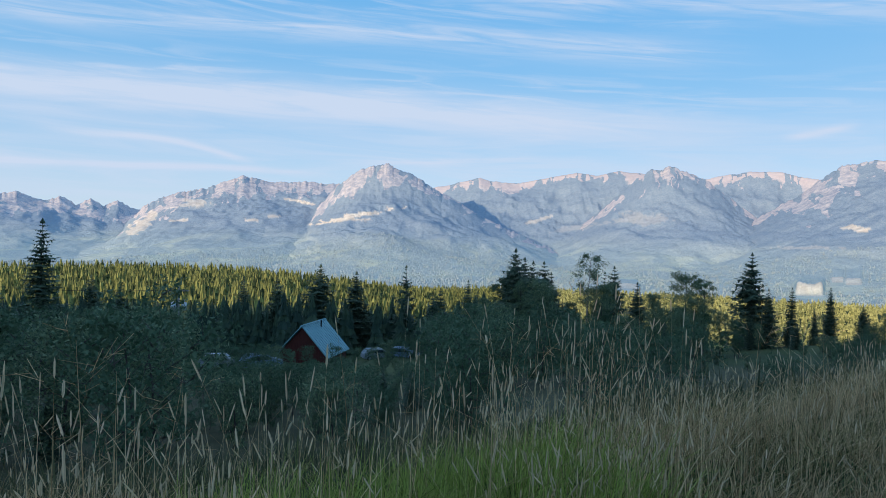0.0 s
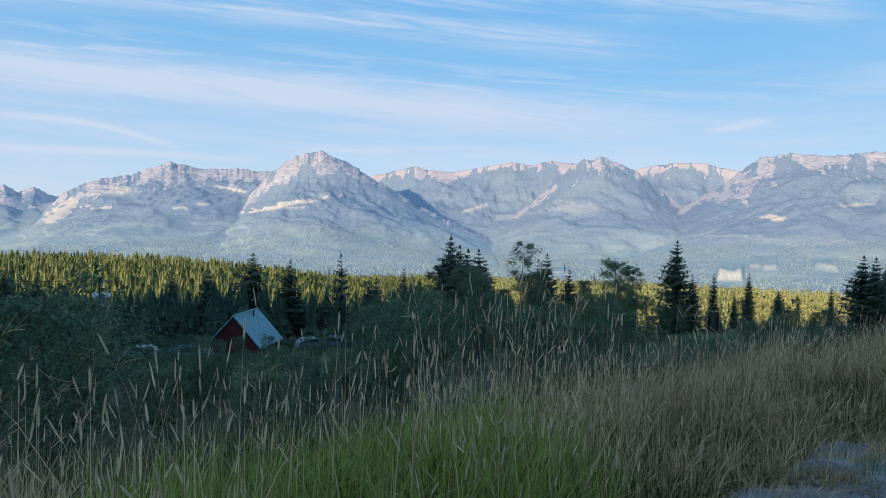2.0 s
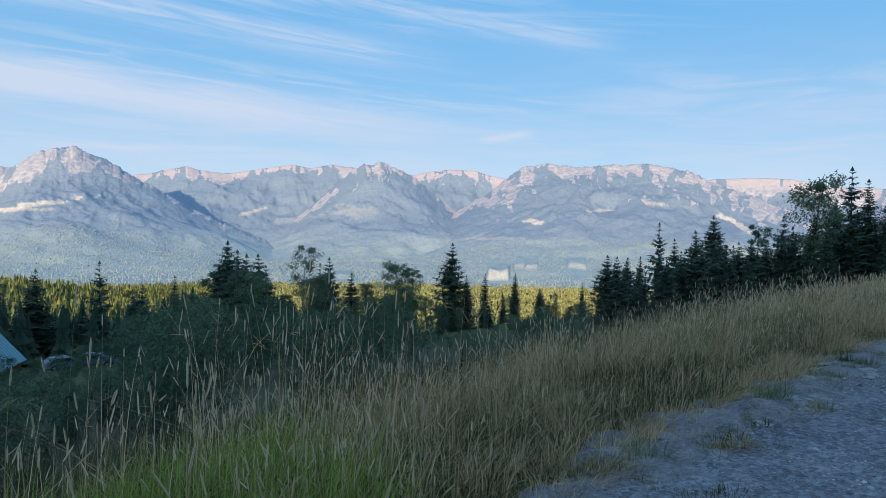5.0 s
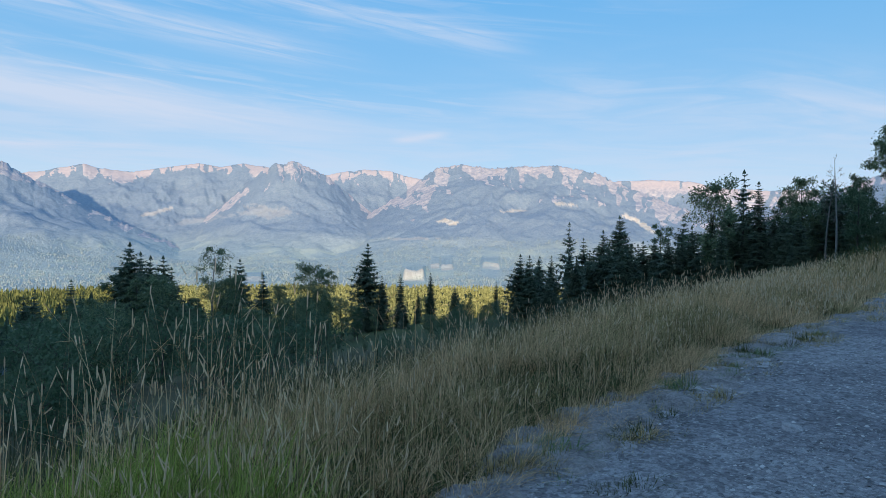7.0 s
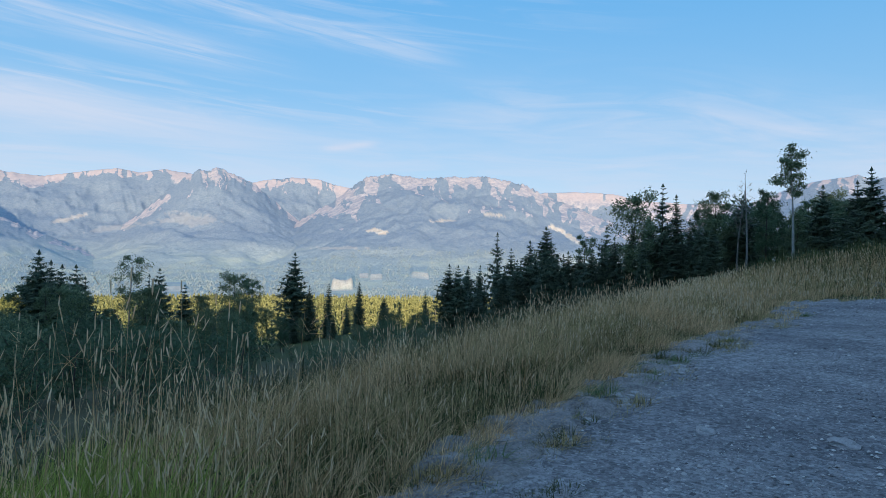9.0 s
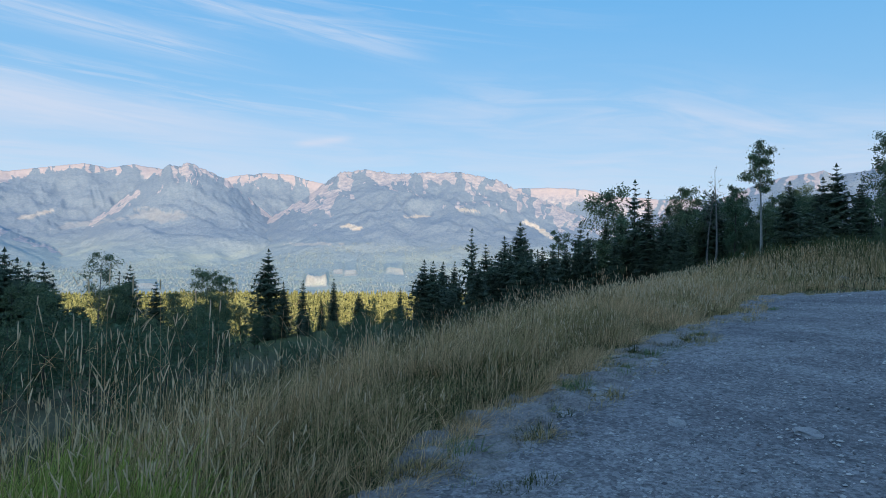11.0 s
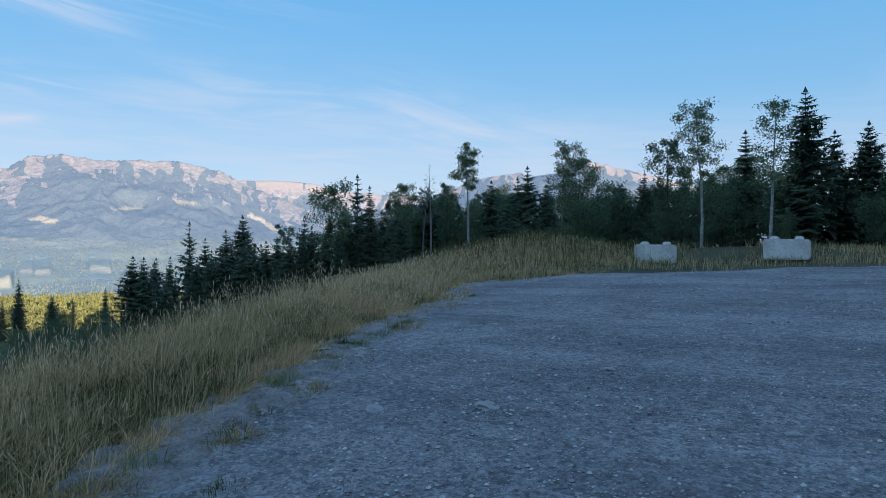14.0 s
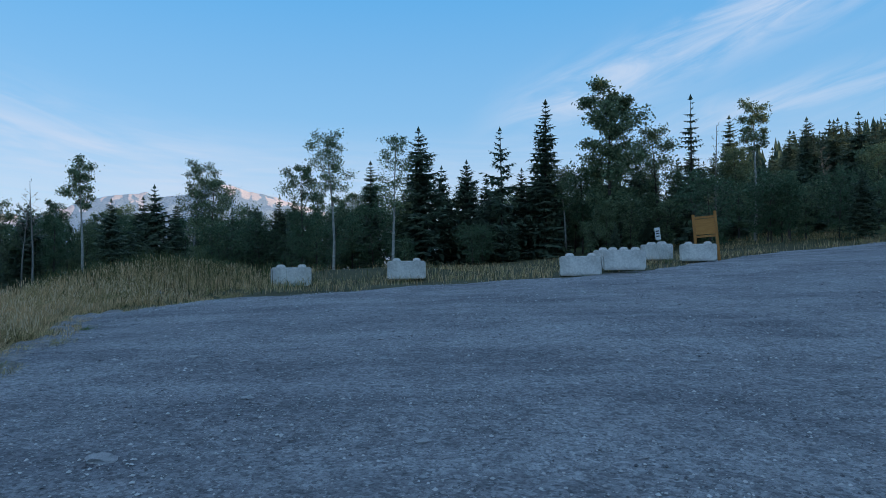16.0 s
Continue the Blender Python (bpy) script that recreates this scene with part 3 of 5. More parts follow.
    z = z + 6 * (rough(x * 0.02, y * 0.02, 91, 4) - 0.5) * blend(z, -98, -40) + 5 * (rough(x * 0.004, y * 0.004, 95, 3) - 0.5)
    return (z, bare, warm) if cover else z


mx, my = polar(np.concatenate([np.linspace(1190, 1700, 20), np.linspace(1716, 4450, 190)]), np.arange(-46, 112, 0.09))
mz, mbare, mwarm = peaks(mx, my, True)
mz[0] = mz[0] - 4
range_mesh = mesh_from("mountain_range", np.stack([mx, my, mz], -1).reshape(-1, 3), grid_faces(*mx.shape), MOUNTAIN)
# open ground across the valley: bearing, rise, half width, half height, tilt (degrees), how pale
OPEN = [(-10.4, 1.85, 2.6, 0.17, 0.20, 1.0), (-11.2, 1.45, 1.6, 0.09, 0.05, 0.7), 
        (28.5, 1.6, 0.75, 0.20, -0.1, 1.0), (44.2, 1.75, 1.0, 0.20, -0.55, 1.0), (25.2, 0.12, 1.7, 0.10, 0.03, 0.4), (13.2, 2.1, 1.9, 0.38, 0.02, 0.26),
        (8.2, 1.35, 1.7, 0.20, 0.20, 0.22), (-27.2, 0.6, 0.9, 0.5, 0.75, 0.7), (-15.0, 2.85, 1.0, 0.12, -0.15, 0.9)]
OPEN += [(-23.4, 2.4, 1.2, 0.25, 0.1, 0.6), (-19.0, 1.2, 0.6, 0.10, 0.0, 0.8), (-24.6, 1.0, 0.5, 0.10, 0.1, 0.8), (-17.0, 1.6, 0.6, 0.09, 0.0, 0.7), (5.0, 1.9, 0.9, 0.12, 0.3, 0.6), (34.0, 2.6, 1.2, 0.10, 0.05, 0.7), (38.0, 3.2, 1.0, 0.14, -0.1, 0.7)]
# gravel pits cut into the valley floor: bearing, distance, half width, height of the face
PITS = [(25.6, 1720, 1.0, 25), (27.4, 2020, 0.4, 6), (28.4, 1960, 0.5, 7), (32.1, 2000, 0.8, 11), (12.4, 1640, 0.8, 7)]
mr, mb = np.hypot(mx, my), np.degrees(np.arctan2(mx, my))
pit_face = np.zeros(mx.shape)
for b_, r_, w_, h_ in PITS:
    span = np.exp(-((mb - b_ + 0.25 * (rough(mb * 2.0, mr * 0.004, 29, 3) - 0.5)) / w_) ** 14) * (0.75 + 0.5 * rough(mb * 3.0, mr * 0, 23, 3))
    mz = mz + h_ * span * blend(mr, r_, r_ + 45) * (1 - blend(mr, r_ + 60, r_ + 420))
    pit_face = np.maximum(pit_face, span * (mr > r_ - 25) * (mr < r_ + 62))
range_mesh.vertices.foreach_set("co", np.stack([mx, my, mz], -1).astype(np.float32).ravel())
maz, mel = np.degrees(np.arctan2(mx, my)), np.degrees(np.arctan2(mz - 1.4, np.hypot(mx, my)))
mpale = 0.62 * blend(pit_face, 0.3, 0.7) * (0.55 + 0.45 * blend(rough(mx * 0.02, my * 0.02, 19, 3), 0.3, 0.6))
ragged = rough(maz * 1.7, mel * 5.0, 18, 4)
for b_, e_, w_, h_, t_, p_ in OPEN:
    da = (maz - b_) / w_
    de = (mel - e_ - (maz - b_) * t_) / h_
    mpale = np.maximum(mpale, p_ * blend(1.2 - np.hypot(da, de) + (1.2 if e_ < -1.5 else 2.4) * (ragged - 0.5), 0.0, 0.16))
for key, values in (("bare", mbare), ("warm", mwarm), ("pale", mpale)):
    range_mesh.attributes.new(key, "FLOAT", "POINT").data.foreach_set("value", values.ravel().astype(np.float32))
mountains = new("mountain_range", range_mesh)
tagged(mountains, "forested mountains with bare pale limestone summits, haze put into their colours", "mountains", kind="structure")


# ---- plants ----


def part(name, me, parent, label=""):
    ob = new(name, me)
    ob.parent = parent
    if label:
        ob["label"] = label
    return ob


def tube(path, radii_, sides=6):
    """Vertices and quads of a tapered tube along path."""
    path, n = [Vector(p) for p in path], len(path)
    verts, faces = [], []
    for i, p in enumerate(path):
        ahead = (path[min(i + 1, n - 1)] - path[max(i - 1, 0)]).normalized()
        side = ahead.cross(Vector((0.31, 0.94, 0.13))).normalized()
        other = ahead.cross(side)
        for k in range(sides):
            a = 2 * math.pi * k / sides
            verts.append(p + radii_[i] * (math.cos(a) * side + math.sin(a) * other))
    for i in range(n - 1):
        for k in range(sides):
            faces.append((i * sides + k, i * sides + (k + 1) % sides, (i + 1) * sides + (k + 1) % sides, (i + 1) * sides + k))
    return verts, faces


def join(pieces):
    verts, faces = [], []
    for v, f in pieces:
        o = len(verts)
        verts += [tuple(p) for p in v]
        faces += [tuple(i + o for i in q) for q in f]
    return verts, faces


def conifer(rng, height=10.0, spread=1.6, whorls=30, sparse=0.0, bare=0.05, droop=0.25, twigs=6, spire=0.8):
    """Trunk and crown meshes of a spruce or fir."""
    lean = rng.uniform(-0.012, 0.012) * height, rng.uniform(-0.012, 0.012) * height
    axis = lambda f: Vector((lean[0] * f * f, lean[1] * f * f, height * f))  # noqa: E731
    trunk = tube([axis(f) for f in (0, 0.1, 0.3, 0.6, 0.85, 1.0)], [height * q for q in (0.016, 0.012, 0.0095, 0.006, 0.003, 0.0006)], 7)
    verts, faces = [], []
    lop = rng.uniform(0, 6.28)
    for w in range(whorls):
        f = bare + (1 - bare) * (max(0.0, w + rng.uniform(-0.3, 0.3)) / whorls) ** 0.92
        f = min(max(f, bare * 0.8), 0.995)
        count = 6 if f < 0.8 else 4
        turn = rng.uniform(0, 6.28)
        for b in range(count):
            if rng.random() < sparse:
                continue
            a = turn + 6.283 * b / count + rng.uniform(-0.35, 0.35)
            reach = 1.55 * spread * (1 - f) ** spire * rng.uniform(0.55, 1.15) * (1 + 0.12 * math.cos(a - lop)) + 0.02 * height * (1 - f) + 0.06
            out_ = Vector((math.cos(a), math.sin(a), 0))
            side = Vector((-out_.y, out_.x, 0))
            base = axis(f)
            sag = droop * (1 - 0.55 * f) - 0.25 * f
            for k in range(twigs):
                u0 = (k + 0.25) / twigs
                p = base + out_ * (reach * u0) + Vector((0, 0, -sag * reach * u0 + 0.16 * reach * u0 * u0))
                size = (0.50 * (1 - u0) + 0.31) * min(reach, 1.6) * rng.uniform(0.75, 1.25) * (7.0 / (twigs + 2))
                for sgn in (-1, 1):
                    tip = p + (out_ * 0.75 + side * sgn * rng.uniform(0.55, 1.0)).normalized() * size + Vector((0, 0, rng.uniform(-0.42, 0.02) * size))
                    o = len(verts)
                    wide = 0.30 * size
                    verts += [p - out_ * wide * 0.5 + Vector((0, 0, 0.05 * size)), p + out_ * wide + Vector((0, 0, -0.12 * size)), tip]
                    faces.append((o, o + 1, o + 2))
                    if k % 2 == 0:
                        low = p + out_ * size * 0.25 + side * sgn * 0.2 * size + Vector((0, 0, -0.55 * size))
                        verts.append(low)
                        faces.append((o, o + 3, o + 1))
            tip = base + out_ * reach * 1.05 + Vector((0, 0, (-sag + 0.17) * reach))
            o = len(verts)
            mid = base + out_ * reach * 0.55 + Vector((0, 0, (-sag * 0.55 + 0.05) * reach))
            verts += [mid + side * 0.10 * reach, mid - side * 0.10 * reach, tip]
            faces.append((o, o + 1, o + 2))
    top = axis(1.0)
    for k in range(5):
        a = 1.257 * k
        o = len(verts)
        q = top - Vector((0, 0, height * 0.03))
        verts += [q, q + Vector((math.cos(a), math.sin(a), 0.2)) * height * 0.016, top + Vector((0, 0, 0.01 * height))]
        faces.append((o, o + 1, o + 2))
    return trunk, (verts, faces)


def branching(rng, height, stem, limbs, crown_from, wide, lean=0.04, forks=4):
    """Trunk and limbs of a broadleaf tree; the ends of the twigs come back too."""
    bend = rng.uniform(-lean, lean) * height, rng.uniform(-lean, lean) * height
    axis = lambda f: Vector((bend[0] * f * f, bend[1] * f * f + 0.01 * height * math.sin(5 * f), height * f))  # noqa: E731
    steps = (0, 0.08, 0.25, 0.45, 0.65, 0.82, 0.96)
    pieces = [tube([axis(f) for f in steps], [stem * (1.25 - 1.1 * f) for f in steps], 7)]
    ends = [(axis(0.97), 0.06 * height)]
    for k in range(limbs):
        f = crown_from + (0.95 - crown_from) * (k + rng.random()) / limbs
        a = 2.4 * k + rng.uniform(-0.5, 0.5)
        shape = math.sin(math.pi * min(1, max(0.08, (f - crown_from * 0.8) / (1.06 - crown_from * 0.8)))) ** 0.5
        long = wide * height * shape * rng.uniform(0.65, 1.2)
        rise = rng.uniform(0.35, 0.9)
        d = Vector((math.cos(a), math.sin(a), rise)).normalized()
        p0 = axis(f)
        pts = [p0, p0 + d * long * 0.5 + Vector((0, 0, -0.02 * long)), p0 + d * long + Vector((0, 0, 0.08 * long))]
        pieces.append(tube(pts, [stem * 0.34 * (1.2 - f), stem * 0.2 * (1.2 - f), min(0.006, stem * 0.3)], 4))
        for q in range(forks):
            u = rng.uniform(0.4, 1.0)
            s = p0.lerp(pts[2], u)
            e = s + Vector((rng.uniform(-1, 1), rng.uniform(-1, 1), rng.uniform(-0.1, 1))).normalized() * long * rng.uniform(0.2, 0.45)
            pieces.append(tube([s, e], [min(0.018, stem * 0.45), min(0.005, stem * 0.3)], 3))
            ends.append((e, long * 0.30))
        ends.append((pts[2], long * 0.3))
    return join(pieces), ends


def leaves(rng, ends, count, size, flat=0.3):
    verts, faces = [], []
    for i in range(count):
        c, spread = ends[rng.randrange(len(ends))]
        p = c + Vector((rng.gauss(0, 1), rng.gauss(0, 1), rng.gauss(0, 0.8))) * spread * 0.55
        a, b = rng.uniform(0, 6.283), rng.uniform(-1.2, 1.2)
        s = size * rng.uniform(0.6, 1.3)
        u = Vector((math.cos(a) * math.cos(b), math.sin(a) * math.cos(b), math.sin(b)))
        v = u.cross(Vector((rng.uniform(-1, 1), rng.uniform(-1, 1), rng.uniform(-1, 1)))).normalized()
        o = len(verts)
        verts += [p - u * s * 0.6 + v * s * 0.35, p - u * s * 0.5 - v * s * 0.4, p + u * s * 0.75]
        faces.append((o, o + 1, o + 2))
    return verts, faces


def thing(name, label, category, group, parts_, x, y, z=None, turn=0.0, size=1.0, tall=1.0):
    ob = tagged(new(name), label, category, group)
    ob.empty_display_size = 0.3
    for pname, me, plabel in parts_:
        part(pname, me, ob, plabel)
    ob.matrix_basis = pose(x, y, ground_z(x, y) - 0.05 if z is None else z, 0, 0, turn) @ Matrix.Diagonal((size, size, size * tall, 1))
    return ob


def to_mesh(name, vf, mat, smooth=False):
    v, f = vf
    me = bpy.data.meshes.new(name)
    me.from_pydata([tuple(p) for p in v], [], f)
    me.polygons.foreach_set("use_smooth", [smooth] * len(f))
    me.materials.append(mat)
    return me


def conifer_kind(seed, mat=NEEDLES, **how):
    trunk, crown = conifer(random.Random(seed), **how)
    return [("trunk", to_mesh("trunk", trunk, BARK, True), ""), ("crown", to_mesh("crown", crown, mat), "")]


SPRUCE = [conifer_kind(1, spread=2.1), conifer_kind(2, spread=1.85, droop=0.32), conifer_kind(3, spread=2.3, sparse=0.10, droop=0.2),
          conifer_kind(4, spread=1.6, whorls=34), conifer_kind(5, spread=2.5, whorls=32, droop=0.3)]
SPIRE = [conifer_kind(6, spread=1.05, whorls=40, spire=0.6, droop=0.4), conifer_kind(7, spread=1.0, whorls=36, spire=0.55, droop=0.45)]
SPARSE = [conifer_kind(8, spread=1.7, whorls=22, sparse=0.38, droop=0.05), conifer_kind(9, spread=0.75, whorls=30, sparse=0.5, spire=0.5, droop=0.4)]


def broad_kind(seed, mat, bark, height=10.0, stem=0.10, limbs=16, crown_from=0.3, wide=0.2, count=2600, size=0.24, lean=0.04, forks=4):
    rng = random.Random(seed)
    wood, ends = branching(rng, height, stem, limbs, crown_from, wide, lean, forks)
    return [("trunk", to_mesh("trunk", wood, bark, True), ""), ("crown", to_mesh("crown", leaves(rng, ends, count, size), mat), "")]


ASPEN = [broad_kind(21, LEAVES, ASPEN_BARK, limbs=16, crown_from=0.60, wide=0.115, count=4200, size=0.115),
         broad_kind(22, LEAVES, ASPEN_BARK, limbs=20, crown_from=0.5, wide=0.16, count=4600, size=0.11),
         broad_kind(23, LEAVES, ASPEN_BARK, limbs=18, crown_from=0.42, wide=0.15, count=3600, size=0.11)]
POPLAR = [broad_kind(31, LEAVES, BARK, limbs=26, crown_from=0.12, wide=0.2, count=8200, size=0.145),
          broad_kind(32, LEAVES, BARK, limbs=28, crown_from=0.10, wide=0.22, count=8800, size=0.145),
          broad_kind(33, WILLOW, BARK, limbs=26, crown_from=0.15, wide=0.17, count=7200, size=0.14),
          broad_kind(34, LEAVES, BARK, limbs=22, crown_from=0.2, wide=0.13, count=4600, size=0.135)]
COTTON = [broad_kind(35, LEAVES, BARK, limbs=28, crown_from=0.08, wide=0.17, count=14000, size=0.15, forks=6)]
BUSH = [broad_kind(41, WILLOW, BARK, height=4.0, stem=0.05, limbs=20, crown_from=0.03, wide=0.45, count=3600, size=0.11, lean=0.1),
        broad_kind(42, LEAVES, BARK, height=4.0, stem=0.05, limbs=22, crown_from=0.03, wide=0.38, count=3600, size=0.105, lean=0.1),
        broad_kind(43, WILLOW, BARK, height=4.0, stem=0.045, limbs=18, crown_from=0.05, wide=0.5, count=3400, size=0.105, lean=0.12)]
SNAG = [[("trunk", to_mesh("trunk", branching(random.Random(51), 10, 0.09, 14, 0.35, 0.10)[0], DEAD_WOOD, True), "")],
        [("trunk", to_mesh("trunk", branching(random.Random(52), 10, 0.08, 18, 0.45, 0.14, forks=5)[0], DEAD_WOOD, True), "")]]
KINDS = {
    "spruce": (SPRUCE, "spruce_tree", "dark green spruce standing in evening shade", "spruce", 10.0),
    "spire": (SPIRE, "fir_tree", "tall narrow spire-shaped dark fir", "fir", 10.0),
    "sparse": (SPARSE, "spruce_tree", "thin ragged spruce with gaps between its branches", "spruce", 10.0),
    "aspen": (ASPEN, "aspen_tree", "slender aspen with pale trunk and thin leafy crown", "aspen", 10.0),
    "poplar": (POPLAR, "poplar_tree", "dense leafy green poplar in evening shade", "poplar", 10.0),
    "cotton": (COTTON, "cottonwood_tree", "large full-crowned dark green cottonwood", "cottonwood", 10.0),
    "bush": (BUSH, "willow_bush", "dense dark green willow bush on the slope", "bush", 4.0),
    "snag": (SNAG, "dead_tree", "bare grey dead tree with thin twigs", "dead tree", 10.0),
}
made = {}


def plant(kind, x, y, height, pick=None, turn=None, z=None):
    kinds, name, label, category, unit = KINDS[kind]
    k = (pick if pick is not None else random.randrange(len(kinds))) % len(kinds)
    turn = random.uniform(0, 360) if turn is None else turn
    z = ground_z(x, y) - 0.06 if z is None else z
    s = height / unit
    wide = s * random.uniform(0.92, 1.1)
    m = pose(x, y, z, 0, 0, turn) @ Matrix.Diagonal((wide, wide, s, 1))
    if (kind, k) in made:
        ob = copy_thing(made[kind, k], Matrix.Identity(4))
        ob.matrix_basis = m
        return ob
    ob = tagged(new(name), label, category, "woods round the lot")
    ob.empty_display_size = 0.3
    for pname, me, plabel in kinds[k]:
        part(pname, me, ob, plabel)
    ob.matrix_basis = m
    made[kind, k] = ob
    return ob


def by_bearing(rows, eye=(0.3, 0.4, 1.38)):
    """Trees by kind, bearing, distance and the angle at which their tips stand."""
    for kind, pick, bearing, dist, rise in rows:
        x, y = eye[0] + dist * math.sin(radians(bearing)), eye[1] + dist * math.cos(radians(bearing))
        top = eye[2] + dist * math.tan(radians(rise))
        plant(kind, x, y, max(top - ground_z(x, y), 1.0), pick)


# single trees on the slope below, seen against the valley
by_bearing([
    ("spire", 0, -34.1, 62, 0.9), ("spruce", 3, -25.6, 48, -7.6), ("spruce", 1, -27.3, 52, -7.0), ("spruce", 1, -36.6, 75, -4.2), ("spruce", 0, -30.7, 120, -3.2), ("spruce", 2, -28.7, 110, -4.1),
    ("spire", 0, -19.5, 130, -3.3), ("spruce", 2, -16.9, 125, -3.4), ("spruce", 4, -13.4, 118, -2.25), ("spruce", 0, -10.4, 122, -2.8),
    ("sparse", 0, -6.1, 110, -2.2), ("spire", 1, -0.8, 112, -3.3), ("spire", 0, 0.0, 125, -4.2), ("spruce", 1, -3.1, 120, -4.0),
    ("spruce", 0, 3.9, 71, -1.2), ("poplar", 2, 2.2, 72, -3.0), ("spruce", 1, 6.2, 66, -2.4), ("spruce", 4, 3.1, 70, -0.45), ("spruce", 0, 4.5, 68, -1.5), ("spruce", 2, 5.5, 72, -1.5),
])
by_bearing([
    ("aspen", 2, 9.1, 75, -0.85), ("spruce", 2, 11.3, 74, -1.7), ("poplar", 1, 10.2, 70, -3.4), ("sparse", 0, 10.6, 78, -2.2), ("spruce", 1, 13.2, 88, -3.0), ("poplar", 0, 14.6, 80, -4.0),
    ("poplar", 1, 16.9, 72, -2.3), ("poplar", 3, 18.3, 73, -2.45), ("poplar", 1, 17.6, 66, -4.2), ("poplar", 3, 3.6, 64, -3.2), ("poplar", 1, 5.4, 63, -3.4), ("spruce", 2, 21.7, 84, -0.3), ("spruce", 3, 22.9, 82, -3.0),
    ("spire", 1, 24.5, 92, -2.85), ("spire", 0, 27.0, 90, -2.7), ("spruce", 4, 29.1, 85, -3.9), ("poplar", 3, 30.4, 90, -4.3), ("spire", 1, 32.6, 95, -3.4),
])
# the leafy mass between them
rng = random.Random(35)
for k in range(44):
    by_bearing([(rng.choice(["poplar", "poplar", "spruce", "bush"]), k, rng.uniform(0.5, 33), rng.uniform(58, 84), rng.uniform(-7.6, -5.2))])
for k in range(26):
    by_bearing([(rng.choice(["poplar", "poplar", "spruce"]), k, rng.uniform(0.5, 21), rng.uniform(60, 84), rng.uniform(-6.2, -4.8))])
# the row of trees that climbs along the bank
by_bearing([
    ("spruce", 3, 34.7, 72, -2.0), ("spire", 0, 36.0, 74, -2.3), ("spire", 1, 37.2, 70, -2.6), ("sparse", 0, 38.6, 64, 1.75), ("spruce", 1, 39.7, 64, 0.45),
    ("spruce", 0, 41.4, 62, 1.15), ("spruce", 4, 42.7, 60, 2.35), ("spruce", 2, 40.6, 66, -0.6), ("poplar", 3, 45.9, 60, 1.7), ("spruce", 0, 44.6, 56, 0.3), ("spruce", 1, 47.7, 56, 2.4),
    ("poplar", 1, 49.6, 50, 4.75), ("sparse", 0, 52.0, 54, 5.9), ("spire", 0, 53.1, 50, 5.0), ("spruce", 0, 51.0, 55, 3.6),
])
by_bearing([
    ("poplar", 0, 56.1, 50, 4.95), ("poplar", 2, 54.8, 52, 3.6), ("snag", 0, 58.2, 47, 6.9), ("snag", 1, 57.6, 48, 5.6), ("poplar", 2, 59.6, 48, 5.1),
    ("aspen", 0, 61.4, 44, 8.35), ("spruce", 0, 63.3, 46, 5.6), ("poplar", 3, 62.4, 50, 4.6), ("spruce", 2, 66.3, 45, 6.75), ("spire", 1, 67.8, 50, 5.2),
    ("aspen", 1, 69.3, 46, 8.6), ("poplar", 0, 70.5, 45, 7.2), ("poplar", 1, 65.0, 55, 4.3), ("spruce", 3, 72.2, 48, 5.0),
])
by_bearing([
    ("spruce", 4, 74.1, 50, 5.2), ("spruce", 0, 75.8, 46, 6.1), ("poplar", 2, 77.6, 44, 8.5), ("aspen", 1, 80.2, 40, 11.2), ("poplar", 3, 78.9, 47, 6.6),
    ("poplar", 2, 60.4, 53, 3.4), ("poplar", 0, 61.9, 54, 3.7), ("spruce", 1, 61.2, 56, 2.6), ("poplar", 2, 68.6, 54, 4.0), ("spruce", 3, 69.4, 52, 3.4), ("poplar", 0, 70.2, 56, 4.2), ("poplar", 2, 64.3, 53, 3.9),
    ("spire", 1, 83.3, 46, 9.1), ("poplar", 0, 81.8, 48, 6.2), ("aspen", 2, 85.1, 37, 11.1), ("spruce", 0, 87.5, 44, 11.9), ("spruce", 2, 89.3, 47, 8.7),
    ("spruce", 4, 91.4, 46, 9.2), ("sparse", 0, 94.4, 45, 11.8), ("spruce", 1, 93.0, 48, 8.0), ("spruce", 0, 96.0, 47, 8.4), ("spire", 0, 98.0, 46, 13.9),
])
by_bearing([
    ("aspen", 1, 99.6, 46, 8.3), ("spruce", 3, 97.1, 50, 8.2), ("poplar", 2, 101.0, 48, 8.2), ("cotton", 0, 103.4, 46, 14.6), ("poplar", 0, 107.0, 50, 10.8), ("spruce", 4, 105.4, 52, 9.0),
    ("sparse", 1, 109.6, 46, 13.5), ("spruce", 2, 108.6, 52, 8.7), ("snag", 0, 111.4, 48, 11.4), ("spire", 1, 112.4, 54, 11.7), ("aspen", 0, 114.1, 50, 12.5), ("poplar", 2, 113.0, 56, 8.0),
    ("poplar", 3, 116.5, 47, 7.3), ("spruce", 1, 115.4, 58, 9.0), ("spruce", 0, 117.9, 64, 11.0),
])
by_bearing([
    ("spruce", 3, 119.5, 66, 10.6), ("spruce", 1, 121.0, 64, 11.0), ("spruce", 2, 123.0, 62, 11.0), ("spruce", 0, 118.7, 70, 9.6), ("spruce", 4, 122.1, 70, 10.2),
    ("spruce", 3, 125.0, 64, 11.2), ("spruce", 1, 127.5, 66, 11.0), ("snag", 1, 119.0, 56, 8.8), ("snag", 0, 123.6, 56, 8.6), ("spruce", 0, 130.0, 66, 11.4),
])
rng = random.Random(91)
for k in range(34):
    by_bearing([("spruce", k, rng.uniform(115.5, 130), rng.uniform(72, 105), rng.uniform(8.8, 10.8))])
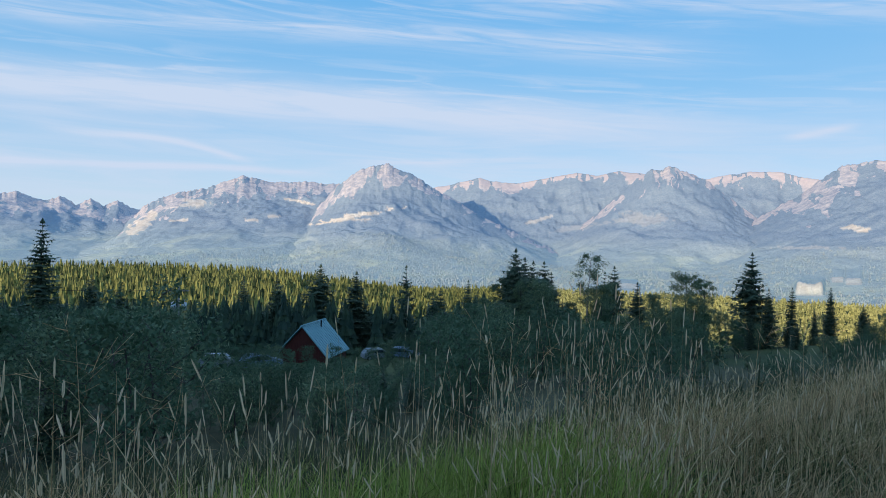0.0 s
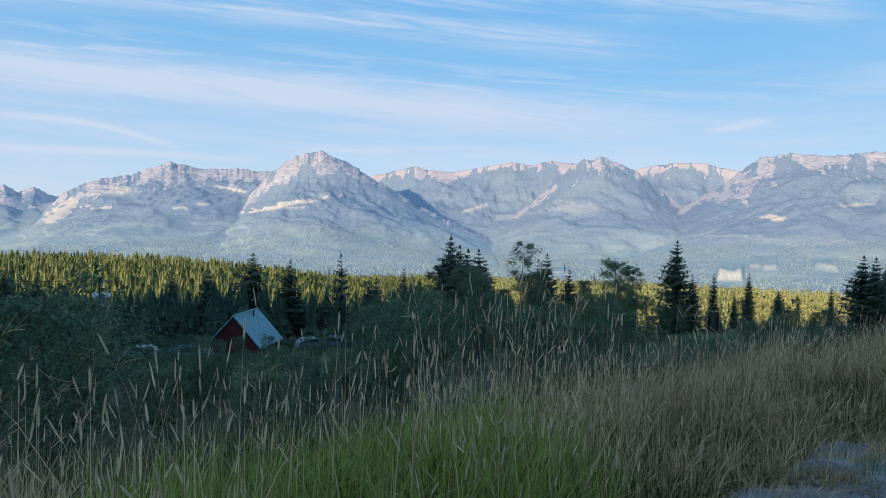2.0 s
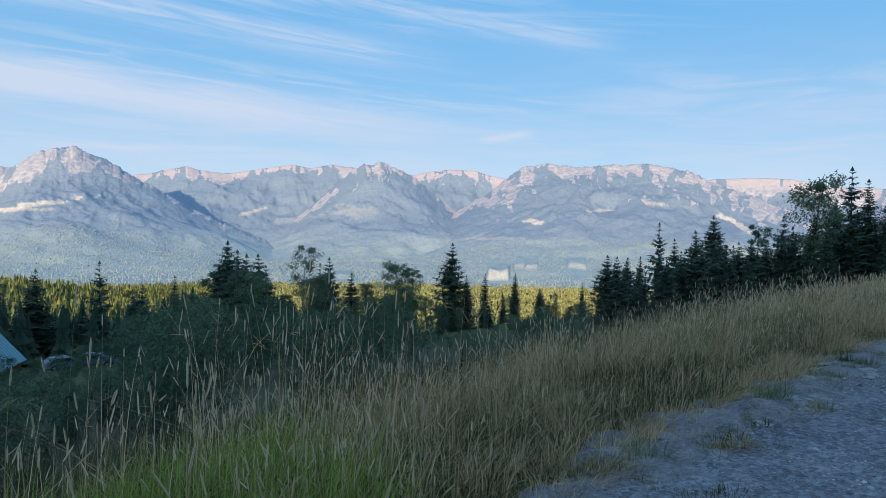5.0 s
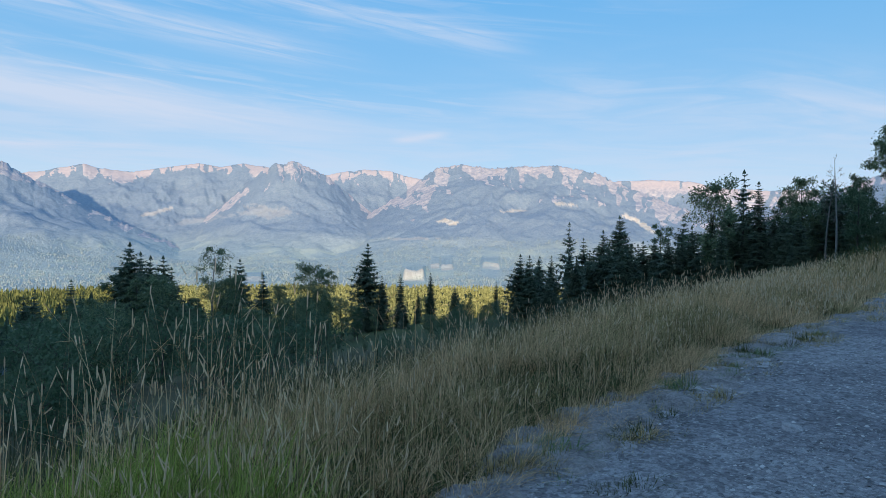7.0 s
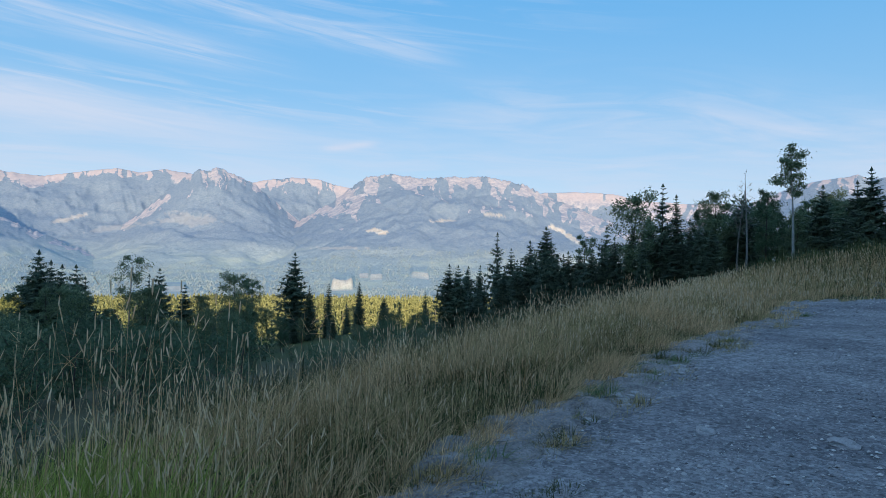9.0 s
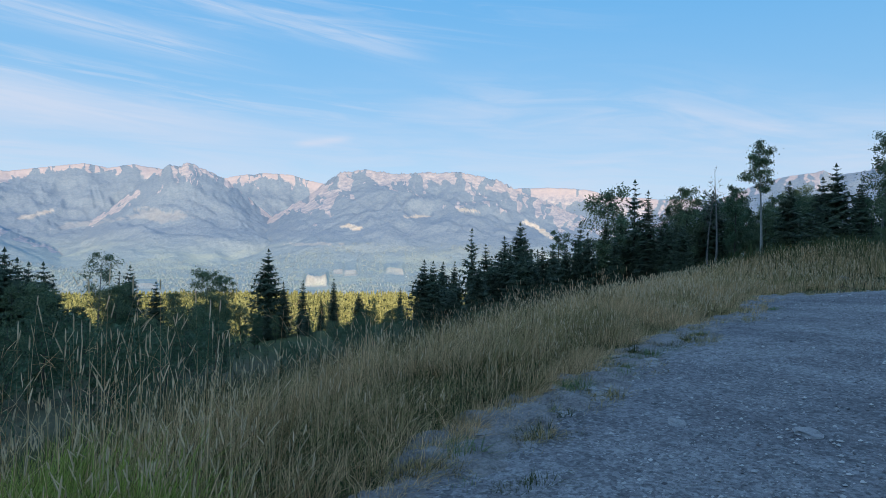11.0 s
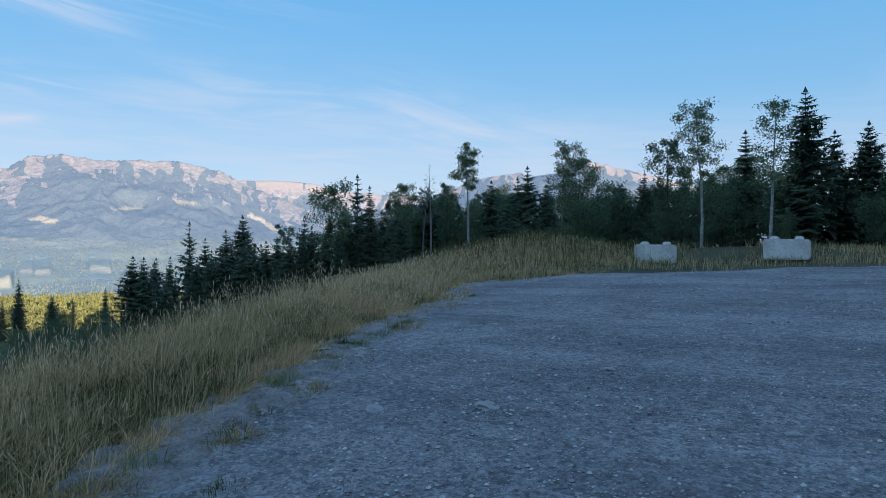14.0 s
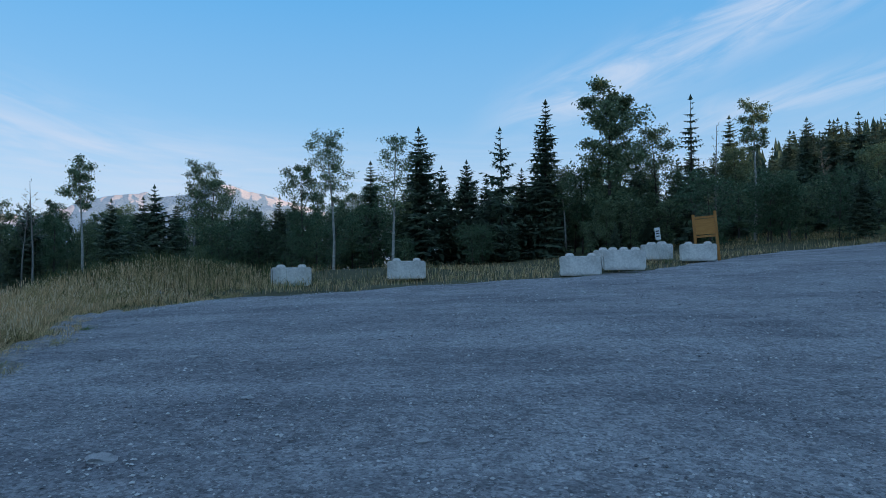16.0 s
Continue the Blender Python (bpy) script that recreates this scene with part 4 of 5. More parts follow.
# the wood's dark depth behind the first row of trees by the lot
rng = random.Random(77)
for k in range(70):
    b = rng.uniform(52, 130)
    d = rng.uniform(50, 95)
    plant(rng.choice(["spruce", "spruce", "spruce", "spire", "poplar"]), 0.3 + d * math.sin(radians(b)), 0.4 + d * math.cos(radians(b)), rng.uniform(5.0, 7.5))
for k in range(110):
    b = rng.uniform(51, 104)
    d = rng.uniform(48, 70)
    plant(rng.choice(["spruce", "poplar", "poplar", "bush"]), 0.3 + d * math.sin(radians(b)), 0.4 + d * math.cos(radians(b)), rng.uniform(3.5, 5.6))
for k in range(46):
    b = rng.uniform(66, 128)
    d = rng.uniform(41, 49) + max(0, b - 108) * 0.35
    plant(rng.choice(["bush", "bush", "spruce", "poplar"]), 0.3 + d * math.sin(radians(b)), 0.4 + d * math.cos(radians(b)), rng.uniform(1.8, 4.2))
for k in range(75):
    b = rng.uniform(34.6, 56)
    d = rng.uniform(46, 70)
    plant(rng.choice(["spruce", "spruce", "spire", "spruce"]), 0.3 + d * math.sin(radians(b)), 0.4 + d * math.cos(radians(b)), rng.uniform(3.2, 6.2))
# thick leafy growth and spruces on the shaded slope below the bank
for k in range(400):
    b = rng.uniform(-44, 48)
    d = 14 + 87 * rng.random() ** 0.7
    low = -11.4 if -25 < b < -3 else (-8.2 if b > 18 else (-6.6 if b > 8 else -5.8))
    if -25 < b < -3 and 66 < d < 102 and not (-17 > b > -25 and d > 92):
        continue
    x, y = 0.3 + d * math.sin(radians(b)), 0.4 + d * math.cos(radians(b))
    room = 1.38 + d * math.tan(radians(low - rng.random() * 2.2)) - ground_z(x, y)
    if room > -0.6:
        plant(rng.choice(["bush", "bush", "poplar", "poplar", "spruce"]) if d > 38 else "bush", x, y, min(rng.uniform(3.6, 7.0), max(1.0, room)))
for k in range(30):
    b, d = rng.uniform(10, 42), rng.uniform(42, 96)
    plant("bush", 0.3 + d * math.sin(radians(b)), 0.4 + d * math.cos(radians(b)), rng.uniform(1.3, 2.1))
for k in range(36):
    b, d = rng.uniform(-25, -3.5), rng.uniform(38, 82)
    plant("bush", 0.3 + d * math.sin(radians(b)), 0.4 + d * math.cos(radians(b)), rng.uniform(0.8, 1.35))
for k in range(90):
    b, d = rng.uniform(-42, 2), rng.uniform(16, 60)
    x, y = 0.3 + d * math.sin(radians(b)), 0.4 + d * math.cos(radians(b))
    room = 1.38 + d * math.tan(radians(-10.8 if b > -25 else -7.5)) - ground_z(x, y)
    plant(rng.choice(["bush", "bush", "spruce"]), x, y, min(rng.uniform(0.9, 2.2), max(0.7, room)))
for b, d in ((-22.2, 70), (-21.3, 69.5), (-20.3, 70), (-19.0, 68.5), (-17.8, 68), (-16.8, 69), (-9.2, 84), (-7.2, 83), (-5.4, 84), (-10.4, 79), (-15.6, 80)):
    plant("bush", 0.3 + d * math.sin(radians(b)), 0.4 + d * math.cos(radians(b)), rng.uniform(1.25, 1.75))
for b, d in ((-6.0, 84), (-7.4, 85), (-8.8, 86), (-21.0, 70), (-18.2, 68), (-19.6, 69), (-16.0, 78), (-10.2, 81), (-12.0, 76), (-14.4, 75)):
    plant("bush", 0.3 + d * math.sin(radians(b)), 0.4 + d * math.cos(radians(b)), rng.uniform(1.5, 2.0))
for b, d in ((-4.6, 78), (-5.4, 80), (-6.6, 79), (-7.6, 80), (-20.4, 76), (-18.8, 77), (-17.4, 76), (-16.6, 79)):
    plant("bush", 0.3 + d * math.sin(radians(b)), 0.4 + d * math.cos(radians(b)), rng.uniform(2.0, 2.7))
for k in range(85):
    b = rng.uniform(-42, 44)
    d = rng.uniform(98, 190)
    plant(rng.choice(["spruce", "spruce", "spire", "poplar", "spruce"]), d * math.sin(radians(b)), d * math.cos(radians(b)), rng.uniform(6.0, 10.0) if b < 8 else rng.uniform(3.0, 5.5))


def far_wood(name, label, spots, heights, mat, tiers, sides, wide=0.17):
    """Many small conifers in one mesh: tiers of ragged cones."""
    rs = np.random.RandomState(len(spots))
    n = len(spots)
    z0 = land(spots[:, 0], spots[:, 1]) if tiers > 1 else np.maximum(peaks(spots[:, 0], spots[:, 1]), -1e3)
    verts, faces = [], []
    o = 0
    for k in range(tiers):
        lo = 0.12 + 0.80 * k / tiers
        hi = min(1.0, lo + 1.1 / tiers + 0.06) if k < tiers - 1 else 1.0
        rad = heights * wide * (1 - 0.86 * k / tiers) * rs.uniform(0.8, 1.2, n)
        ang = rs.uniform(0, 6.283, n)[:, None] + np.arange(sides) * 2 * np.pi / sides
        jag = rs.uniform(0.75, 1.3, (n, sides)) * np.where(np.arange(sides) % 2, 0.5, 1.0)
        ring = np.stack([spots[:, :1] + np.cos(ang) * jag * rad[:, None], spots[:, 1:2] + np.sin(ang) * jag * rad[:, None],
                         (z0 + heights * lo)[:, None] - 0.06 * heights[:, None] * rs.rand(n, sides)], -1)
        tip = np.stack([spots[:, 0], spots[:, 1], z0 + heights * hi], -1)[:, None]
        verts.append(np.concatenate([ring, tip], 1).reshape(-1, 3))
        base = (np.arange(n) * (sides + 1))[:, None] + o
        i = np.arange(sides)
        faces.append(np.stack([base + i, base + (i + 1) % sides, np.broadcast_to(base + sides, (n, sides))], -1).reshape(-1, 3))
        o += n * (sides + 1)
    ob = new(name, mesh_from(name, np.concatenate(verts), np.concatenate(faces), mat, False))
    return tagged(ob, label, "forest", kind="stuff")


def scatter(n, b0, b1, r0, r1, seed, power=0.5):
    rs = np.random.RandomState(seed)
    b, r = np.radians(rs.uniform(b0, b1, n)), (r0 ** (1 / power) + rs.rand(n) * (r1 ** (1 / power) - r0 ** (1 / power))) ** power
    return np.stack([r * np.sin(b), r * np.cos(b)], -1), rs


# nearer belt wears the shade-darkened green, the belt beyond the sunlit one
spots, rs = scatter(3000, -46, 40, 104, 262, 3)
spots = spots[(np.degrees(np.arctan2(spots[:, 0], spots[:, 1])) < 8) | (np.hypot(spots[:, 0], spots[:, 1]) > 190)]
far_wood("slope_forest", "dense conifers on the valley slope, shade put into their dark green", spots, rs.uniform(6.5, 10.5, len(spots)), NEEDLES_SHADE, 9, 10, 0.19)
spots, rs = scatter(19500, -46, 50, 252, 1195, 4)
spots = spots[rs.rand(len(spots)) > 0.35 * blend(np.hypot(spots[:, 0], spots[:, 1]), 950, 1190)]
leafy_part = spots[:, 0] + 30 * (rs.rand(len(spots)) - 0.5) > 0.10 * spots[:, 1]
far_wood("sunlit_forest", "conifer forest with low evening sun put into its yellow-green", spots[~leafy_part], rs.uniform(7.5, 14, (~leafy_part).sum()), NEEDLES_SUNLIT, 5, 8, 0.20)
far_wood("sunlit_aspen_wood", "pale yellow aspen and larch wood, evening sun put into its colour", spots[leafy_part], rs.uniform(5, 9.5, leafy_part.sum()), ASPEN_FAR, 4, 8, 0.30)
spots, rs = scatter(26000, -44, 62, 1215, 2500, 5)
sb, se = np.degrees(np.arctan2(spots[:, 0], spots[:, 1])), np.degrees(np.arctan2(peaks(spots[:, 0], spots[:, 1]) - 1.4, np.hypot(spots[:, 0], spots[:, 1])))
for b_, e_, w_, h_, t_, p_ in OPEN:
    cleared = np.hypot((sb - b_) / w_, (se - e_ - (sb - b_) * t_) / h_) < 1.35
    spots, sb, se = spots[~cleared], sb[~cleared], se[~cleared]
for b_, r_, w_, h_ in PITS:
    sr = np.hypot(spots[:, 0], spots[:, 1])
    cleared = (np.abs(sb - b_) < w_ * 1.05) & (sr > r_ - 180) & (sr < r_ + 420)
    spots, sb = spots[~cleared], sb[~cleared]
far_wood("valley_forest", "distant forest over the valley floor, haze put into its colour", spots, rs.uniform(3, 6, len(spots)), VALLEY_WOOD, 1, 4, 0.4)
spots, rs = scatter(500, 112, 142, 125, 200, 6)
far_wood("hillside_forest", "spruces on the hillside in shade-darkened green, tips in the sun", spots, rs.uniform(5, 9, len(spots)), NEEDLES_SHADE, 6, 7)

# wiry dead weeds that stand over the grass
WIRY = [to_mesh("stems", branching(random.Random(60 + k), 1.0, 0.0028, 10, 0.22, 0.28, 0.12, 3)[0], GRASS_DRY) for k in range(3)]
for k, (b, d, h) in enumerate(((-33.5, 3.1, 1.25), (-31.0, 3.6, 1.1), (-27.0, 4.2, 1.05), (-14.0, 4.4, 1.0), (-5.0, 4.0, 0.9), (2.5, 4.6, 1.2), (7.0, 4.5, 1.15), (10.5, 4.9, 1.1), (17.0, 5.2, 1.0), (21.5, 5.4, 1.15), (25.0, 5.6, 1.1), (29.0, 6.0, 0.9))):
    x, y = 0.3 + d * math.sin(radians(b)), 0.3 + d * math.cos(radians(b))
    ob = tagged(new("dry_weed", WIRY[k % 3]), "tall wiry dead weed with thin branching stems", "weed", "dead weeds on the bank")
    ob.matrix_basis = pose(x, y, ground_z(x, y) - 0.03, 0, 0, 57 * k) @ Matrix.Diagonal((h, h, h, 1))

# ---- grass on the bank ----


def blades(name, label, spots, height, width, lean, mat, seed, segs=3, heads=None, ramp=True, out_way=None):
    """Curved grass blades; heads: the material of the seed heads that end them."""
    rs_ = np.random.RandomState(seed)
    n = len(spots)
    z0 = land(spots[:, 0], spots[:, 1])
    # taller in clumps, short where it meets the gravel
    clump = 0.55 + 0.9 * rough(spots[:, 0] * 1.1, spots[:, 1] * 1.1, 40 + seed, 3)
    inner = blend(spots[:, 1] - lot_edge(spots[:, 0]), -0.3, 1.3 + 0.05 * np.maximum(spots[:, 0], 0)) if ramp else 1.0
    h = height * rs_.uniform(0.5, 1.25, n) * clump * (0.28 + 0.72 * inner)
    a, face = rs_.uniform(0, 2 * np.pi, n), rs_.uniform(0, np.pi, n)
    if out_way is not None:
        a = out_way + rs_.normal(0, 0.5, n)
    bend = lean * np.abs(rs_.normal(0, 1, n)) * h
    u = np.linspace(0, 1, segs + 1)
    curve = u ** (3 if heads else 2)
    cx = spots[:, :1] + np.cos(a)[:, None] * bend[:, None] * curve
    cy = spots[:, 1:] + np.sin(a)[:, None] * bend[:, None] * curve
    cz = z0[:, None] - 0.02 + h[:, None] * (u - 0.25 * np.minimum(bend / h, 1.2)[:, None] * curve)
    w = (width * rs_.uniform(0.7, 1.3, n))[:, None] * (1 - 0.85 * u ** 1.5)[None]
    dx, dy = np.cos(face)[:, None] * w / 2, np.sin(face)[:, None] * w / 2
    verts = np.stack([np.stack([cx - dx, cy - dy, cz], -1), np.stack([cx + dx, cy + dy, cz], -1)], 2).reshape(-1, 3)
    base = (np.arange(n) * (segs + 1) * 2)[:, None]
    i = np.arange(segs) * 2
    faces = np.stack([base + i, base + i + 1, base + i + 3, base + i + 2], -1).reshape(-1, 4)
    ob = tagged(new(name, mesh_from(name, verts, faces, mat)), label, "grass", kind="stuff")
    if heads:
        # a bottle-brush head: two crossed spindles at the tip of every stalk
        tip = np.stack([cx[:, -1], cy[:, -1], cz[:, -1]], -1)
        way = tip - np.stack([cx[:, -2], cy[:, -2], cz[:, -2]], -1)
        way /= np.linalg.norm(way, axis=1)[:, None]
        long = (heads[2] * (0.5 + 0.7 * rs_.rand(n)))[:, None]
        thick = (heads[1] * rs_.uniform(0.7, 1.3, n))[:, None]
        hv, hf = [], []
        for k in range(3):
            sd = np.stack([np.cos(face + 1.047 * k), np.sin(face + 1.047 * k), 0 * face], -1) * thick
            hv.append(np.stack([tip - way * long * 0.25, tip + sd, tip + sd * 0.95 + way * long * 0.7, tip + way * long, tip - sd * 0.95 + way * long * 0.7, tip - sd], 1).reshape(-1, 3))
            b6 = (np.arange(n) * 6)[:, None] + k * n * 6
            hf.append((b6[:, :, None] + np.array([[0, 1, 2, 5], [2, 3, 4, 5]])[None]).reshape(-1, 4))
        head = tagged(new("seed_heads", mesh_from("seed_heads", np.concatenate(hv), np.concatenate(hf), heads[0])), "pale fluffy seed heads on tall grass stalks", "grass", kind="stuff")
    return ob


def bank(n, x0, x1, lo, hi, seed, clump=0.0, scale=1.0, keep=None):
    """Spots on the bank: x from x0 to x1, from the gravel's edge (lo metres inside) to hi metres past the crest."""
    rs_ = np.random.RandomState(seed)
    x = rs_.uniform(x0, x1, n * 3)
    e, c = lot_edge(x) + lo, crest(x) + hi
    y = e + (c - e) * rs_.rand(n * 3)
    ok = rs_.rand(n * 3) < (1 - clump) + clump * blend(rough(x * scale, y * scale, seed, 3), 0.42, 0.6) * 1.3
    ok &= np.hypot(x - 0.3, y - 0.4) > 1.5
    if keep is not None:
        ok &= keep(x, y)
    s = np.stack([x, y], -1)[ok]
    return s[:n]


def clumps(centres, each, wide, seed):
    """Spots in clumps round the centres, and the way that each leans out."""
    rs_ = np.random.RandomState(seed)
    a = rs_.uniform(0, 2 * np.pi, (len(centres), each))
    r = wide * rs_.uniform(0.6, 1.5, (len(centres), 1)) * np.sqrt(rs_.rand(len(centres), each))
    s = centres[:, None] + np.stack([r * np.cos(a), r * np.sin(a)], -1)
    return s.reshape(-1, 2), a.ravel()


def clumped(name, label, centres, each, wide, height, width, lean, mat, seed, segs=3, ramp=True):
    s, a = clumps(centres, each, wide, seed)
    return blades(name, label, s, height, width, lean, mat, seed, segs, None, ramp, a)


def green_patch(x, y):
    return (np.hypot((x + 0.1) / 1.3, (y - 3.4) / 1.1) < 1) | (rough(x * 0.5, y * 0.5, 3, 3) > 0.76)


# dark under-layer: the shade deep in the grass is put into its colour
blades("low_grass", "low grass under the taller stems, shade put into its dark olive", bank(24000, -6, 9, 0.0, 2.6, 26, 0.3, 1.0), 0.34, 0.012, 0.7, GRASS_LOW, 26)
clumped("green_grass", "lush green grass at the lip of the bank", bank(1000, -3, 6, 0.1, 1.9, 11, 0.4, 1.6, keep=green_patch), 16, 0.08, 0.56, 0.0082, 0.55, GRASS_GREEN, 1, 4)
clumped("half_dry_grass", "dense half-dry grass along the bank", bank(1900, -8, 9, -0.1, 2.6, 12, 0.9, 1.9, keep=lambda x, y: ~green_patch(x, y)), 12, 0.09, 0.46, 0.0068, 0.8, GRASS_MID, 2)
clumped("dry_grass", "pale dry grass stems along the bank", bank(1700, -6, 9, 0.0, 2.2, 13, 0.9, 1.9, keep=lambda x, y: ~green_patch(x, y)), 10, 0.08, 0.52, 0.0062, 0.65, GRASS_DRY, 3, 4)
clumped("dry_grass", "short bleached straw next to the gravel", bank(620, 0.5, 12, 0.0, -0.4, 29, 0.95, 1.8, keep=lambda x, y: y < lot_edge(x) + 1.0), 12, 0.07, 0.46, 0.0064, 0.9, GRASS_DRY, 29)
blades("bent_stems", "bent and broken dry stems crossing the grass", bank(1500, -5, 10, 0.1, 2.0, 31, 0.5, 1.1), 0.75, 0.0050, 1.0, GRASS_DRY, 31, 5)
blades("slope_grass", "rough grass going down the shaded slope", bank(3600, -10, 9, 1.8, 7.0, 23, 0.8, 0.9), 0.55, 0.008, 0.5, GRASS_MID, 13)
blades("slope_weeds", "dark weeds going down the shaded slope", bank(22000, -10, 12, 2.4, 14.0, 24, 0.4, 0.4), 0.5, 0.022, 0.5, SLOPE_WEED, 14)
clumped("dry_grass", "dry tan grass along the bank further off", bank(4300, 9, 31, -0.3, 3.0, 14, 0.85, 0.7), 10, 0.14, 0.42, 0.011, 0.55, GRASS_DRY, 4)
clumped("half_dry_grass", "half-dry grass on the bank further off", bank(2600, 9, 31, -0.3, 3.0, 15, 0.8, 0.6), 10, 0.14, 0.38, 0.012, 0.6, GRASS_MID, 5)
blades("low_grass", "low grass on the bank further off, shade put into its dark olive", bank(12000, 9, 31, 0.0, 3.0, 27, 0.2, 0.6), 0.22, 0.018, 0.7, GRASS_LOW, 27)
blades("tall_grass", "tall seeding grass stalks against the dark slope", bank(1150, -5, 1.6, 0.5, 2.2, 16, 0.75, 1.1), 0.90, 0.0055, 0.16, GRASS_DRY, 6, 7, (SEED, 0.0037, 0.085))
blades("tall_grass", "seeding grass stalks along the bank", bank(3000, -6, 12, 0.3, 2.4, 17, 0.85, 1.3), 0.60, 0.0040, 0.2, GRASS_DRY, 7, 6, (SEED, 0.0034, 0.065))
blades("tall_grass", "seeding grass stalks further along the bank", bank(3600, 10, 30, 0.3, 2.5, 18, 0.7, 0.6), 0.46, 0.009, 0.28, GRASS_DRY, 8, 3, (SEED, 0.008, 0.10))
blades("weeds", "low green weeds among the dry grass", bank(4200, -3, 22, -0.2, 1.5, 19, 0.9, 0.8), 0.22, 0.016, 0.8, WEED, 9)
clumped("edge_grass", "sparse short grass creeping on to the gravel", bank(800, 1.5, 25, -0.7, -0.6, 25, 0.95, 1.2, keep=lambda x, y: y < lot_edge(x) + 0.2), 14, 0.10, 0.30, 0.006, 0.8, GRASS_MID, 15)
# short turf behind the blocks, up to the trees
rs = np.random.RandomState(8)
tx, ty = rs.uniform(23, 52, 90000), rs.uniform(-26, 13, 90000)
patch = rough(tx * 0.45, ty * 0.45, 44, 4)
ok = (tx > lot_far(ty) - 0.15) & (tx < lot_far(ty) + 15) & (rs.rand(90000) < 0.06 + 0.75 * blend(patch, 0.46, 0.60))
turf = np.stack([tx, ty], -1)[ok]
third = len(turf) // 3
blades("verge_grass", "rough dry grass between the lot and the trees", turf[:third], 0.36, 0.014, 0.5, GRASS_DRY, 10, 2, ramp=False)
blades("verge_grass", "brown withered grass between the lot and the trees", turf[third:2 * third], 0.34, 0.015, 0.5, GRASS_MID, 11, 2, ramp=False)
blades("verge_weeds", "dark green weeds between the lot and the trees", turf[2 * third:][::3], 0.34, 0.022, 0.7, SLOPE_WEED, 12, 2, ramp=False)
# tall weeds over the mound at the end of the bank
mxy = np.stack([rs.normal(27.3, 3.4, 11000), rs.normal(12.3, 2.4, 11000)], -1)
mxy = mxy[(mxy[:, 1] > lot_edge(mxy[:, 0])) | (mxy[:, 0] > lot_far(mxy[:, 1]))]
blades("mound_weeds", "tall dark weeds and brown grass over a mound", mxy[::2], 0.70, 0.020, 0.6, GRASS_LOW, 20, 3, ramp=False)
blades("mound_grass", "brown dry grass growing over a mound", mxy[1::3], 0.54, 0.014, 0.5, GRASS_DRY, 21, 3, ramp=False)


# ---- things by the lot ----


def box(bm, sx_, sy_, sz_, m=None, bevel=0.0):
    r = bmesh.ops.create_cube(bm, size=1.0, matrix=(m or Matrix.Identity(4)) @ Matrix.Diagonal((sx_, sy_, sz_, 1)))
    if bevel:
        edges = list({e for v in r["verts"] for e in v.link_edges})
        bmesh.ops.bevel(bm, geom=edges, offset=bevel, segments=2, affect="EDGES")
    return r["verts"]


def bm_mesh(name, bm, mat, smooth=False):
    me = bpy.data.meshes.new(name)
    bm.to_mesh(me)
    bm.free()
    me.polygons.foreach_set("use_smooth", [smooth] * len(me.polygons))
    me.materials.append(mat)
    return me


def block_mesh(seed):
    """A cast concrete block, 1.5 x 0.75 x 0.7 m, chipped at its edges."""
    bm = bmesh.new()
    box(bm, 1.5, 0.75, 0.72, pose(0, 0, 0.36), 0.045)
    bmesh.ops.subdivide_edges(bm, edges=[e for e in bm.edges if e.calc_length() > 0.3], cuts=4, use_grid_fill=True)
    rng_ = random.Random(seed)
    for v in bm.verts:
        n = noise.noise(v.co * 2.3 + Vector((seed, 0, 0)))
        v.co += v.normal * 0.008 * n
        if rng_.random() < 0.06 and abs(v.co.x) > 0.65:
            v.co -= v.normal * 0.02
    return bm_mesh("body", bm, CONCRETE)


def knob_mesh():
    bm = bmesh.new()
    vs = box(bm, 0.34, 0.36, 0.12, pose(0, 0, 0.06))
    for v in vs:
        if v.co.z > 0.05:
            v.co.x *= 0.72
            v.co.y *= 0.72
    bmesh.ops.bevel(bm, geom=bm.edges[:], offset=0.025, segments=2, affect="EDGES")
    return bm_mesh("knob", bm, CONCRETE)


KNOB = knob_mesh()


def at_bearing(b, d, eye=(0.685, 0.417)):
    return eye[0] + d * math.sin(radians(b)), eye[1] + d * math.cos(radians(b))


for n, (b, d, z, turn, label) in enumerate((
    (76.7, 26.6, 0.78, 10, "weathered concrete block with weeds against its face"),
    (86.3, 26.8, 1.00, 2, "weathered concrete block with a cracked chipped face"),
    (100.95, 25.4, 1.10, -14, "stained concrete block at the gravel's edge"),
    (103.6, 27.6, 1.36, -20, "concrete block set behind two others"),
    (104.45, 25.6, 1.30, -12, "chipped concrete block with dark stains"),
    (107.0, 32.4, 1.72, -72, "concrete block half hidden by weeds"),
    (110.15, 31.5, 1.66, -16, "clean-faced concrete block beside the notice board"),
)):
    x, y = at_bearing(b, d)
    z = max(z, ground_z(x, y) - 0.06) - 0.02
    ob = thing("concrete_block", label, "concrete block", "row of concrete blocks", [("body", block_mesh(n), "")], x, y, z, 90 + turn)
    for sx_ in (-0.4, 0.4):
        k = part("knob", KNOB, ob)
        k.location = (sx_, 0, 0.71)

